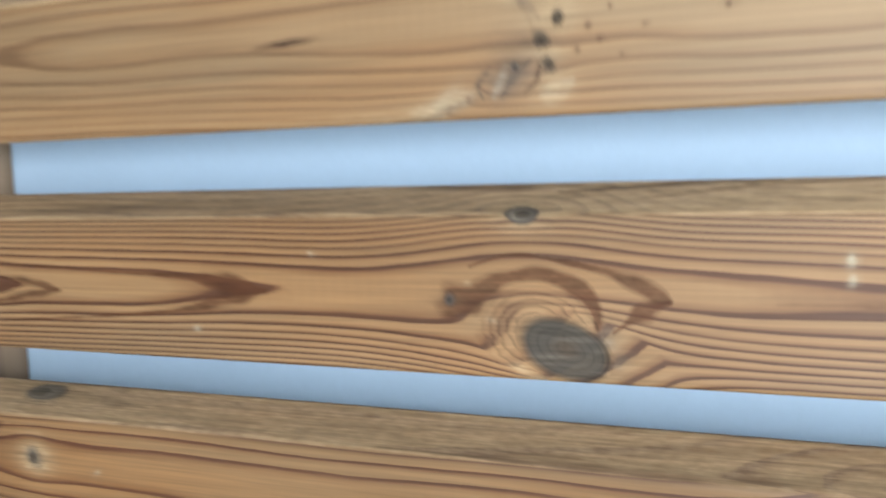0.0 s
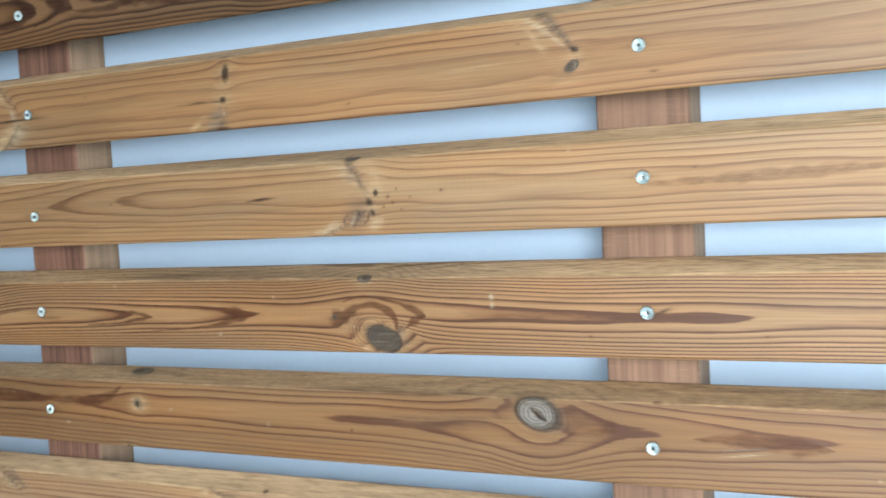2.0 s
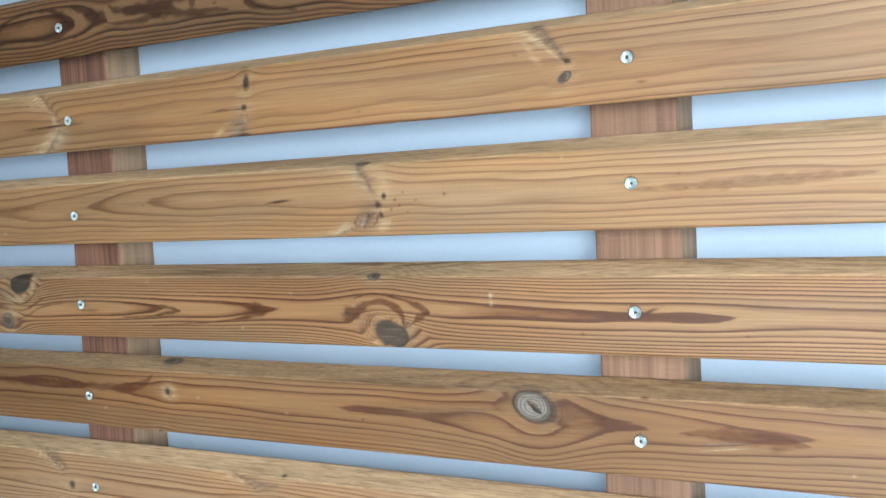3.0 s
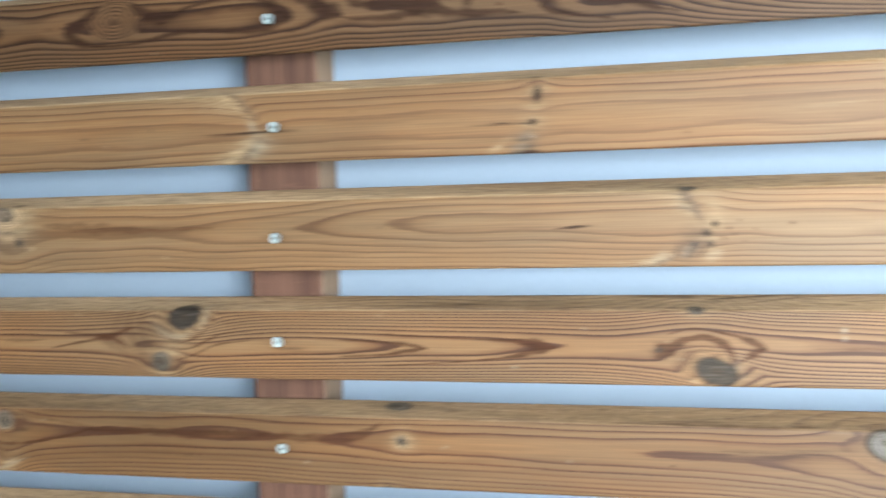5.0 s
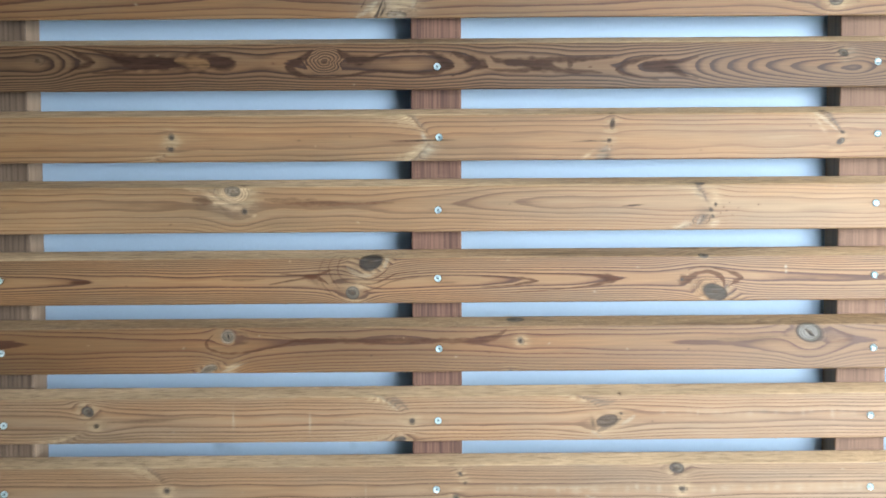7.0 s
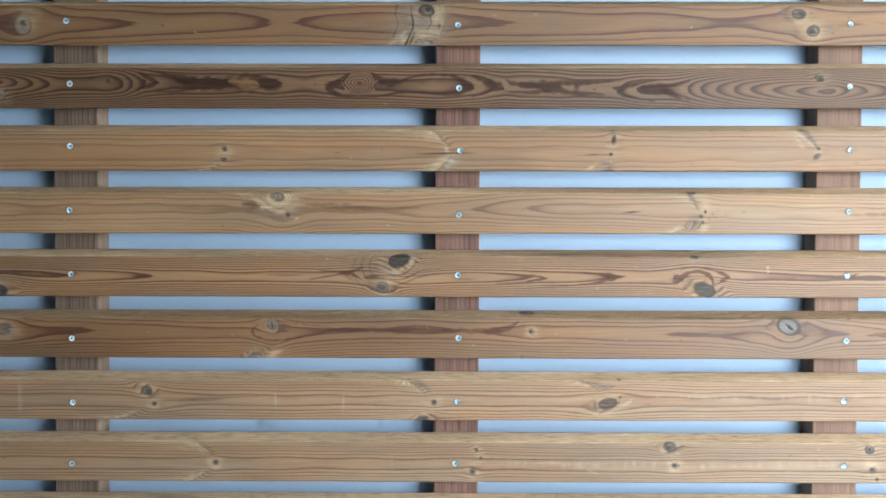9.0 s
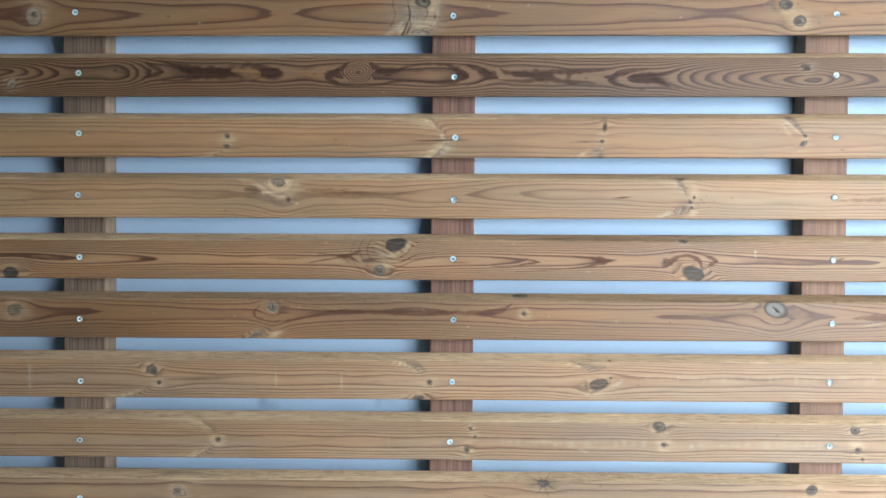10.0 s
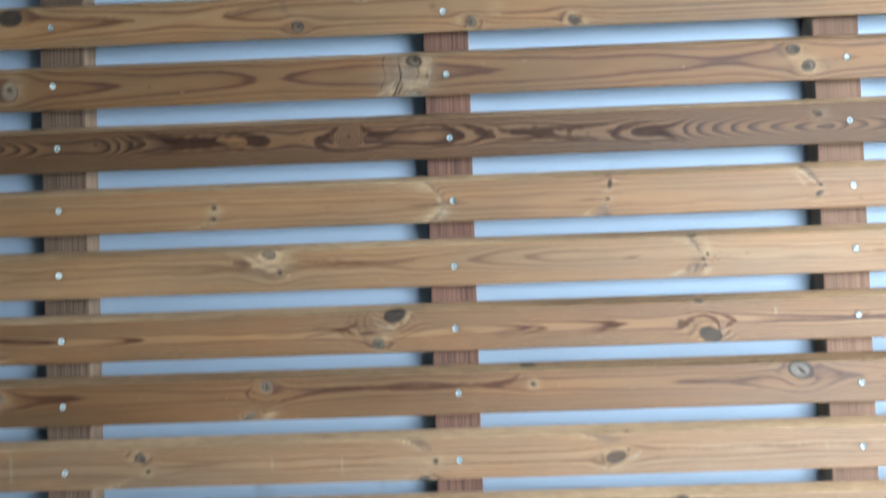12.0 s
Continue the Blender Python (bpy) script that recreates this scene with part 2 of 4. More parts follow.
# ---- building helpers ----
def part(name, bm, mat, parent=None, label=""):
    me = bpy.data.meshes.new(name)
    bm.to_mesh(me)
    bm.free()
    for one in mat if isinstance(mat, tuple) else (mat,):
        me.materials.append(one)
    ob = new(name, me)
    if parent:
        ob.parent = parent
    if label:
        tagged(ob, label=label)
    return ob


def box(bm, x0, x1, y0, y1, z0, z1, bevel=0.0):
    res = bmesh.ops.create_cube(bm, size=1.0)
    for v in res["verts"]:
        v.co = Vector(((x0 + x1) / 2 + v.co.x * (x1 - x0), (y0 + y1) / 2 + v.co.y * (y1 - y0), (z0 + z1) / 2 + v.co.z * (z1 - z0)))
    if bevel:
        edges = {e for v in res["verts"] for e in v.link_edges}
        bmesh.ops.bevel(bm, geom=list(edges), offset=bevel, segments=3, affect="EDGES", profile=0.6)


def slab(name, dims, mat, label, category):
    bm = bmesh.new()
    box(bm, *dims)
    return tagged(part(name, bm, mat), label=label, category=category, kind="structure")


# ---- setting ----
BACK = 0.077            # face of the white wall behind the battens
slab("wall_north", (-2.30, 2.35, BACK, BACK + 0.15, -0.12, 3.12), WHITE, "plain pale bluish-white painted wall behind the wooden slats", "wall")
SOUTH = -1.80           # inner face of the wall behind the camera
slab("floor", (-2.30, 2.35, SOUTH, BACK, -0.12, 0.0), FLOOR, "pale grey concrete porch floor under the slatted wall", "floor")
slab("ceiling", (-2.30, 2.35, SOUTH, BACK, 3.00, 3.12), CEILING, "plain white porch ceiling", "ceiling")
slab("wall_west", (-2.45, -2.30, SOUTH, BACK + 0.15, -0.12, 3.12), PLAIN, "plain plastered side wall", "wall")
slab("wall_east", (2.35, 2.50, SOUTH, BACK + 0.15, -0.12, 3.12), PLAIN, "plain plastered side wall", "wall")


def wall_with_doorway(name, x0, x1, y0, y1, door_lo, door_hi, head, label):
    bm = bmesh.new()
    for a, b, z0, z1 in ((x0, door_lo, -0.12, 3.12), (door_hi, x1, -0.12, 3.12), (door_lo, door_hi, -0.12, 0.0), (door_lo, door_hi, head, 3.12)):
        box(bm, a, b, y0, y1, z0, z1)
    return tagged(part(name, bm, PLAIN), label=label, category="wall", kind="structure")


# unseen wall; its jambs and head are set to shape the daylight
wall_with_doorway("wall_south", -2.45, 2.50, SOUTH - 0.15, SOUTH, 0.66, 2.30, 2.22, "unseen plastered wall with a wide doorway, added to shape the daylight")
slab("ground", (-400, 400, -400, 400, -0.40, -0.13), GRASS, "green grass ground outside", "ground")

# ---- slatted wall ----
screen = new("slatted_wall_cladding")
screen.matrix_world = pose(0, BACK, 0.86)
tagged(screen, label="slatted cladding of brown pine boards screwed to upright battens", category="wall cladding")


def under(ob, parent):
    ob.parent = parent
    ob.matrix_parent_inverse = parent.matrix_world.inverted()
    return ob


def batten(x, lean, mat, label):
    bm = bmesh.new()
    box(bm, -0.035, 0.035, 0.0, BACK - 0.0275, 0.0, 1.18, 0.003)
    bm.normal_update()
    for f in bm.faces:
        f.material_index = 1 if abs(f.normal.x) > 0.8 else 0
    ob = part("batten", bm, (mat, PALE_SIDE))
    ob.matrix_world = pose(x, 0.0275, 0.86, 0, lean, 0)
    return under(tagged(ob, label=label), screen)


batten(-0.6045, 0.2, BATTEN_GREY, "grey-brown sawn upright batten with narrow dark year lines")
batten(-0.0035, 0.2, BATTEN_RED, "reddish-brown sawn upright batten")
batten(0.5935, 0.2, BATTEN_TAN, "plain light brown sawn upright batten")

# colours of knots and marks: linear red, green, blue
TONES = {
    "grey": (0.056, 0.053, 0.046),
    "slate": (0.033, 0.031, 0.030),
    "dark": (0.014, 0.013, 0.011),
    "brown": (0.081, 0.053, 0.033),
    "pale": (0.325, 0.252, 0.158),
    "ash": (0.132, 0.110, 0.084),
    # painted light of the upper edges; also pale wood round a knot
    "top_light_pale_wood": (0.500, 0.370, 0.235),
    "taupe": (0.085, 0.066, 0.052),
    "chalk": (0.190, 0.166, 0.130),
    "pewter": (0.130, 0.129, 0.120),
    "tan": (0.185, 0.110, 0.058),
    "rust": (0.045, 0.022, 0.014),
    "russet": (0.052, 0.021, 0.0105),
    "umber": (0.030, 0.015, 0.010),
    "amber": (0.128, 0.074, 0.036),
    "black": (0.005, 0.004, 0.005),
    "scuff": (0.279, 0.261, 0.202),
}
CRISP = ("umber", "amber", "russet")
FACE, TOP, DEEP = 0.062, 0.0729, 0.0265


def profile(n):
    """Cross-section of a board with n strips on its face: upright face, upper edge that slopes up to the back, lower edge parallel to it."""
    pts = []
    r = 0.0022
    for i in range(5):
        a = math.pi / 2 * i / 4
        pts.append((r - r * math.sin(a), r - r * math.cos(a)))
    for i in range(1, n):
        pts.append((0.0, r + (FACE - 0.0018 - r) * i / n))
    up = math.atan2(TOP - FACE, DEEP)
    for i in range(5):
        a = (math.pi / 2 - up) * i / 4
        c = 0.0032
        pts.append((c - c * math.cos(a), FACE - 0.0018 + c * math.sin(a)))
    y0, z0 = pts[-1]
    for i in range(1, 17):
        f = i / 16
        pts.append((y0 + (DEEP - 0.001 - y0) * f, z0 + (TOP - z0) * f))
    pts.append((0.0275, TOP - 0.0012))
    pts.append((0.0275, 0.0125))
    pts.append((0.0262, 0.0112))
    pts.append((0.0130, 0.0050))
    return np.array(pts)


def smooth_curve(x, table):
    """A soft curve through (x, value) pairs."""
    px = np.array([p[0] for p in table])
    pv = np.array([p[1] for p in table])
    i = np.clip(np.searchsorted(px, x) - 1, 0, len(px) - 2)
    f = np.clip((x - px[i]) / (px[i + 1] - px[i]), 0, 1)
    tan = np.gradient(pv, px)
    h = px[i + 1] - px[i]
    # monotone-limited tangents
    sec = np.diff(pv) / np.diff(px)
    left, right = np.r_[sec[0], sec], np.r_[sec, sec[-1]]
    tan = np.where(left * right <= 0, 0, np.sign(tan) * np.minimum(np.abs(tan), 2.5 * np.minimum(np.abs(left), np.abs(right))))
    return ((2 * f**3 - 3 * f**2 + 1) * pv[i] + (f**3 - 2 * f**2 + f) * h * tan[i] + (-2 * f**3 + 3 * f**2) * pv[i + 1] + (f**3 - f**2) * h * tan[i + 1])


def ripples(rng, x, v, fx, fv, n=7):
    out = 0.0
    for _ in range(n):
        out = out + np.sin(x * rng.uniform(-fx, fx) + v * rng.uniform(-fv, fv) + rng.uniform(0, 6.283))
    return out / math.sqrt(n)


def local(x, v, cx, cv, ang):
    c, s = math.cos(math.radians(ang)), math.sin(math.radians(ang))
    return (x - cx) * c + (v - cv) * s, -(x - cx) * s + (v - cv) * c


def fan_place(x, v, x0, v0, x1, v1):
    """How far a place lies from a fan's apex to the board's edge, and its distance from the fan's end, below 0 inside."""
    f = (v - v0) / (v1 - v0)
    d = x - (x0 + (x1 - x0) * np.clip(f, 0, 1.3) ** 1.5)
    return f, d * (1 if x1 < x0 else -1)


def stroke_field(x, v, line, jag, soft):
    """Cover of a band along a soft curve through the line's points, whose half width changes from point to point."""
    p = np.array([line[0], *line, line[-1]])
    f = np.linspace(0, 1, 14)[:, None]
    way = np.concatenate([0.5 * (2 * b + (c - a) * f + (2 * a - 5 * b + 4 * c - d) * f**2 + (3 * b - a - 3 * c + d) * f**3) for a, b, c, d in zip(p, p[1:], p[2:], p[3:])])
    near = (x > way[:, 0].min() - 0.012) & (x < way[:, 0].max() + 0.012)
    out = np.zeros_like(x)
    px, pv, pj = x[near], v[near], np.maximum(jag[near], 0.3)
    best = np.full(px.shape, -9.0)
    for (ax, av, aw), (bx, bv, bw) in zip(way, way[1:]):
        long = max((bx - ax) ** 2 + (bv - av) ** 2, 1e-12)
        g = np.clip(((px - ax) * (bx - ax) + (pv - av) * (bv - av)) / long, 0, 1)
        w = np.maximum(aw + (bw - aw) * g, 0.0003)
        d = np.hypot(px - ax - g * (bx - ax), pv - av - g * (bv - av))
        best = np.maximum(best, (w * pj - d) / (0.0006 + 0.60 * w) + 0.45 if not soft else 1.15 - 0.8 * d / (w * pj))
    out[near] = np.clip(best, 0, 1)
    return out * out * (3 - 2 * out) if soft else out


def rubs(x0, x1, v, seed):
    """A row of small pale rub marks along a board."""
    rng = random.Random(seed)
    out, x = [], x0
    while x < x1:
        w = rng.uniform(0.002, 0.009)
        out.append((x, v + rng.uniform(-0.003, 0.003), w, rng.uniform(0.003, 0.0075), rng.uniform(-8, 8), "scuff", rng.uniform(0.06, 0.26)))
        x += w + rng.uniform(0.003, 0.016)
    return out


def board(bottom, mat, label, centre, width, rings, knots=(), marks=(), screws=(), swirls=(), fans=(), bends=(), edge=0.0, strokes=(), seed=1, start=-1.0, end=1.1, wave=1.0, strips=46, top_light=0.50):
    """One board. centre: height of the pith line on the face; width: ring width; rings: rings between pith and face along the board.
    knots: x, height, half length, half height, tilt, tone, halo (below 0: a soft ringed burr). swirls: the same up to tilt, then how many rings circle there. marks: x, height, half length, half height, tilt, tone, strength.
    strokes: tone, strength and a line of (x, height, half width). centre may change along the board as (x, height) pairs."""
    PROFILE = profile(strips)
    rng = random.Random(seed)
    # small nicks and specks of dirt
    specks = random.Random(seed + 100)
    marks = list(marks) + [(specks.uniform(-0.75, 0.85), specks.uniform(0.006, 0.066), specks.uniform(0.0008, 0.0024), specks.uniform(0.0008, 0.0015), specks.uniform(-40, 40), specks.choice(("scuff", "rust", "dark", "pale")), specks.uniform(0.35, 0.7)) for _ in range(12)]
    xs = set(np.round(np.arange(start, end + 0.001, 0.005), 4))
    for k in knots:
        step = 0.001 if k[2] > 0.006 else 0.0007
        xs |= set(np.round(np.arange(k[0] - 1.7 * k[2] - 0.004, k[0] + 1.7 * k[2] + 0.004, step), 4))
    for k in screws:
        xs |= set(np.round(np.arange(k[0] - 0.007, k[0] + 0.007, 0.0006), 4))
    for k in swirls:
        xs |= set(np.round(np.arange(k[0] - 1.4 * k[2], k[0] + 1.4 * k[2], 0.001), 4))
    for k in marks:
        xs |= set(np.round(np.arange(k[0] - 1.2 * k[2], k[0] + 1.2 * k[2], max(0.0008, k[2] / 8)), 4))
    for tone, strength, line in strokes:
        lo, hi = min(p[0] for p in line), max(p[0] for p in line)
        xs |= set(np.round(np.arange(lo - 0.003, hi + 0.003, 0.0011 if hi - lo < 0.11 else 0.003), 4))
    xs = np.array(sorted(xs))
    m, n = len(PROFILE), len(xs)
    X = np.repeat(xs, m).reshape(n, m)
    Y = np.tile(PROFILE[:, 0], (n, 1))
    V = np.tile(PROFILE[:, 1], (n, 1))
    # growth rings round a pith line behind the face, bent round the knots
    S = V + 0.55 * Y * (V > FACE - 0.002)
    slope = np.clip((V - FACE) / 0.0015, 0, 1)
    G = S - slope * (0.62 * (S - FACE) + 0.0030 * ripples(rng, X, V, 26, 90))
    shift = 0.0006 * wave * ripples(rng, X, V, 30, 60) + 0.0009 * wave * ripples(rng, X, V, 9, 30)
    lift = np.zeros_like(X)
    for x, v, a, b, ang, tone, halo in knots:
        if halo < 0:
            continue
        u, w = local(X, S, x, v, 0.5 * ang)
        rho = (u / (1.9 * a + 0.004)) ** 2 + (w / (1.25 * b + 0.0012)) ** 2
        shift = shift - w * np.minimum(1.0, 1.0 / np.maximum(rho, 0.2)) * np.exp(-np.maximum(0, rho - 3) / 14) * (0.9 if a > 0.0085 else 0.5)
        lift = lift - (14 if a > 0.0085 else 6) * b * np.exp(-((u / (2.6 * a + 0.012)) ** 2 + (w / (2.0 * b + 0.006)) ** 2))
    # the grain swings out round a branch: x, height, half length, shift, 1 above or -1 below
    for x, v, a, amount, side in bends:
        shift = shift - side * amount * np.exp(-(((X - x) / a) ** 2)) * np.clip(side * (S - v) / 0.012, 0, 1)
    for x0, v0, x1, v1, long, strength in fans:
        f, d = fan_place(X, S, x0, v0, x1, v1)
        shift = shift + math.copysign(0.0075, v1 - v0) * strength * np.exp(-np.abs(d) / np.where(d < 0, 0.8 * long, 0.25 * long)) * np.clip(f / 0.25, 0, 1) * np.clip((1.5 - f) / 0.4, 0, 1)
    if not isinstance(centre, float):
        centre = smooth_curve(X, centre)
    depth = smooth_curve(X, rings) * width
    ring = np.sqrt((G + shift - centre) ** 2 + np.maximum(depth - 0.1 * Y, 0.002) ** 2) / width + lift
    ring = ring + edge * np.maximum(np.abs(G - centre) - 0.010, 0) ** 2 / width
    ring = ring + 0.10 * wave * ripples(rng, X, V, 60, 120)
    for x, v, a, b, ang, count in swirls:
        u, w = local(X, S, x, v, ang)
        turn = np.arctan2(w / b, u / a)
        cleft = 0.42 * np.exp(-((turn / 0.32) ** 2)) + 0.16 * np.exp(-(((np.abs(turn) - 2.5) / 0.35) ** 2)) - 0.10 * np.cos(2 * turn - 1.2)
        rho = np.sqrt((u / a) ** 2 + (w / b) ** 2) * (1 + cleft + 0.06 * ripples(rng, X, V, 1.3 / a, 1.3 / b, 5))
        blend = np.clip((1.25 - rho) / 0.35, 0, 1)
        ring = ring * (1 - blend) + (np.median(ring[(rho > 1.0) & (rho < 1.25)]) + (rho - 1.1) * count) * blend
    tint = np.zeros((n, m, 4))
    kphase = np.zeros_like(X)

    def lay(tone, alpha):
        col = np.array(TONES[tone])
        a0 = tint[..., 3]
        out = alpha + a0 * (1 - alpha)
        safe = np.maximum(out, 1e-6)[..., None]
        tint[..., :3] = (col * alpha[..., None] + tint[..., :3] * (a0 * (1 - alpha))[..., None]) / safe
        tint[..., 3] = out

    # sloping upper edge, greyer than the face, with light from above painted in
    lay("top_light_pale_wood", 1.25 * top_light * np.clip((V - FACE + 0.0008) / 0.0016, 0, 1) * (1 + 0.35 * ripples(rng, X, V, 12, 300)))
    for x, v, a, b, ang, tone, halo in knots:
        if halo > 0:
            u, w = local(X, S, x, v, ang)
            u = u + 0.25 * a * ripples(rng, X, V, 260, 260, 4)
            w = w + 0.25 * b * ripples(rng, X, V, 200, 260, 4)
            lay("pale", halo * 0.66 * (0.55 + 0.45 * np.cos(6.283 * (ring - 0.3))) * np.exp(-((u / (1.7 * a + 0.003)) ** 2 + (w / (1.5 * b + 0.003)) ** 2) ** 1.4))
    for x, v, a, b, ang, tone, strength in marks:
        u, w = local(X, S, x, v, ang)
        jag = 1 + 0.30 * ripples(rng, X, V, 1.2 / max(a, 0.002), 1.2 / max(b, 0.002), 5)
        q = ((u / a) ** 2 + (w / b) ** 2) * np.maximum(jag, 0.2)
        if tone in ("pale", "ash"):
            strength = min(0.92, 1.35 * strength)
        fan = 0.62 + 0.38 * np.cos(6.283 * ring) if tone in ("pale", "ash") else 1.0
        lay(tone, strength * fan * np.exp(-(q**3.0 if tone in CRISP else 1.3 * q**0.9)))
    # drawn-out dark or pale bands of grain
    for tone, strength, line in strokes:
        soft = tone not in ("umber", "russet", "black", "amber")
        streaky = 0.68 + 0.32 * np.cos(6.283 * (2.0 * ring - 0.3)) if soft else 1.0
        lay(tone, strength * streaky * stroke_field(X, S, line, 1 + 0.22 * ripples(rng, X, V, 420, 500, 6), soft))
    # pale striped fans of grain that end at a branch: apex, end at the board's edge, length, strength
    for x0, v0, x1, v1, long, strength in fans:
        f, d = fan_place(X, S, x0, v0, x1, v1)
        d = d + 0.0016 * ripples(rng, X, V, 420, 420, 6)
        near = np.clip(-d / 0.004, 0, 1) * np.exp(np.minimum(d, 0) / (long * np.clip(0.35 + f, 0.2, 1.3))) * np.clip((f - 0.10) / 0.5, 0, 1) * np.clip((1.35 - f) / 0.35, 0, 1)
        stripe = np.clip(0.68 + 0.45 * np.cos(6.283 * (2.0 * ring - 0.35)), 0, 1)
        lay("pale", min(0.95, 1.25 * strength) * near * stripe)
        lay("ash", 0.55 * strength * np.clip(1 - np.abs(d - 0.003) / 0.006, 0, 1) * np.clip((f - 0.2) / 0.4, 0, 1) * np.clip((1.3 - f) / 0.3, 0, 1))
        lay("brown", 0.35 * strength * np.clip(1 - np.abs(d - 0.001) / 0.002, 0, 1) * np.clip(f / 0.12, 0, 1) * np.clip((1.2 - f) / 0.3, 0, 1))
    for x, v, a, b, ang, tone, halo in knots:
        u, w = local(X, S, x, v, ang)
        rho = np.sqrt((u / a) ** 2 + (w / b) ** 2) * (1 + (0.11 if a > 0.012 else 0.22) * ripples(rng, X, V, 1.6 / a, 1.6 / b, 5))
        if halo < 0:
            lay(tone, -halo * np.clip((1.10 - rho) / 0.30, 0, 1))
            kphase = np.where(rho < 1.15, rho * min(a * 300, 6.0) + 0.12 * ripples(rng, X, V, 1.0 / a, 1.0 / b, 5), kphase)
            continue
        lay("brown", 0.30 * np.exp(-((u / (2.6 * a)) ** 2 + (w / (0.9 * b)) ** 2)))
        edge = np.clip((1.10 - rho) / (0.22 if a > 0.006 else 0.55), 0, 1)
        lay(tone, (0.92 if a > 0.006 else 0.80) * edge)
        way = rng.uniform(0, 6.283)
        rim = np.exp(-(((rho - 1.0) / 0.065) ** 2)) * (0.50 + 0.50 * np.cos(np.arctan2(w / b, u / a) - way))
        lay("black", 0.62 * rim)
        crack = np.abs(np.sin(1.5 * np.arctan2(w, u) + way)) * rho
        if a > 0.012:
            lay("black", 0.24 * np.clip(2.0 * np.cos(6.283 * (4.5 * rho + 0.10 * ripples(rng, X, V, 1.0 / a, 1.0 / b, 4))) - 0.9, 0, 1) * (rho < 1.0))
        lay("black", (0.20 if a > 0.012 else 0.50) * np.exp(-((crack / 0.06) ** 2)) * np.clip(0.75 - rho, 0, 0.5) * 2)
        if tone == "slate":
            lay("grey", 0.32 * np.exp(-((rho / 0.70) ** 4)))
        lay("ash", 0.15 * np.exp(-((rho / 0.75) ** 2)) * (0.5 + 0.5 * np.cos(np.arctan2(w / b, u / a) + way)))
        if 0.006 < a <= 0.012:
            lay("chalk", 0.42 * np.exp(-(((rho - 0.48) / 0.26) ** 2)) * (0.55 + 0.45 * np.cos(np.arctan2(w / b, u / a) + way)))
        if a > 0.006:
            lay("brown", 0.45 * np.exp(-((rho / 0.28) ** 2)))
        kphase = np.where(rho < 1.15, (0.2 if a > 0.012 else 0.85 * rho) + (0.5 if tone == "ash" else 0.10) * ripples(rng, X, V, 1.4 / a, 1.4 / b, 5), kphase)
    for x, v in screws:
        way = rng.uniform(0, 6.283)
        u, w = X - x - 0.0004 * math.cos(way), V - v - 0.0004 * math.sin(way)
        rr = np.hypot(u, w)
        # shade in the screw hole's gap, painted as a black ring round the head
        lay("black", 0.75 * np.clip((0.0056 - rr) / 0.0006, 0, 1) * (Y < 0.002))
        lay("rust", 0.30 * np.exp(-((u / 0.012) ** 2 + (w / 0.0022) ** 2)) * (Y < 0.002))
    me = bpy.data.meshes.new("board")
    co = np.stack([X, Y, V], -1).reshape(-1, 3)
    # a slight uneven face and worn arrises
    co[:, 1] += 0.00025 * ripples(rng, co[:, 0], co[:, 2], 14, 40)
    i, j = np.meshgrid(np.arange(n - 1), np.arange(m), indexing="ij")
    k = (j + 1) % m
    quads = np.stack([i * m + j, (i + 1) * m + j, (i + 1) * m + k, i * m + k], -1).reshape(-1, 4)
    caps = np.r_[np.arange(m), (n - 1) * m + np.arange(m)[::-1]]
    me.vertices.add(len(co))
    me.vertices.foreach_set("co", co.astype(np.float32).ravel())
    loops = np.r_[quads.ravel(), caps]
    me.loops.add(len(loops))
    me.loops.foreach_set("vertex_index", loops.astype(np.int32))
    starts = np.r_[np.arange(len(quads)) * 4, len(quads) * 4, len(quads) * 4 + m]
    me.polygons.add(len(starts))
    me.polygons.foreach_set("loop_start", starts.astype(np.int32))
    me.update(calc_edges=True)
    me.polygons.foreach_set("use_smooth", np.r_[np.ones(len(quads), bool), [False, False]])
    for name, kind, data, key in (("ring", "FLOAT", ring, "value"), ("knot", "FLOAT", kphase, "value"), ("tint", "FLOAT_COLOR", tint, "color")):
        at = me.attributes.new(name, kind, "POINT")
        at.data.foreach_set(key, data.astype(np.float32).ravel())
    me.materials.append(mat)
    ob = new("board", me)
    ob.location = (0, 0, bottom)
    bpy.context.view_layer.update()
    under(tagged(ob, label=label), screen)
    bpy.context.view_layer.update()
    for x, v in screws:
        screw(x, v, ob, rng)
    return ob


def screw_mesh():
    """Countersunk zinc screw head with a six-pointed recess and ribs round its rim."""
    bm = bmesh.new()
    n = 72

    def loop(radius, y, star=0.0, rib=0.0):
        out = []
        for i in range(n):
            a = 2 * math.pi * i / n
            r = radius * (1 + star * math.cos(6 * a))
            out.append(bm.verts.new((r * math.cos(a), y + rib * math.cos(12 * a), r * math.sin(a))))
        return out

    rows = [loop(0.0047, 0.0015), loop(0.0047, -0.0009), loop(0.0045, -0.0011), loop(0.0040, -0.0011, 0, 0.00030), loop(0.0025, -0.0006, 0, 0.00030), loop(0.0020, -0.0007), loop(0.0014, -0.0006, 0.16), loop(0.0010, -0.0004, 0.16)]
    for i, (a, b) in enumerate(zip(rows, rows[1:])):
        for j in range(n):
            f = bm.faces.new((a[j], a[(j + 1) % n], b[(j + 1) % n], b[j]))
            f.material_index = 1 if i == len(rows) - 2 else 0
    f = bm.faces.new(rows[-1])
    f.material_index = 1
    bmesh.ops.recalc_face_normals(bm, faces=bm.faces)
    me = bpy.data.meshes.new("screw")
    bm.to_mesh(me)
    bm.free()
    me.materials.append(ZINC)
    me.materials.append(RECESS_SHADE)
    return me


SCREW = screw_mesh()


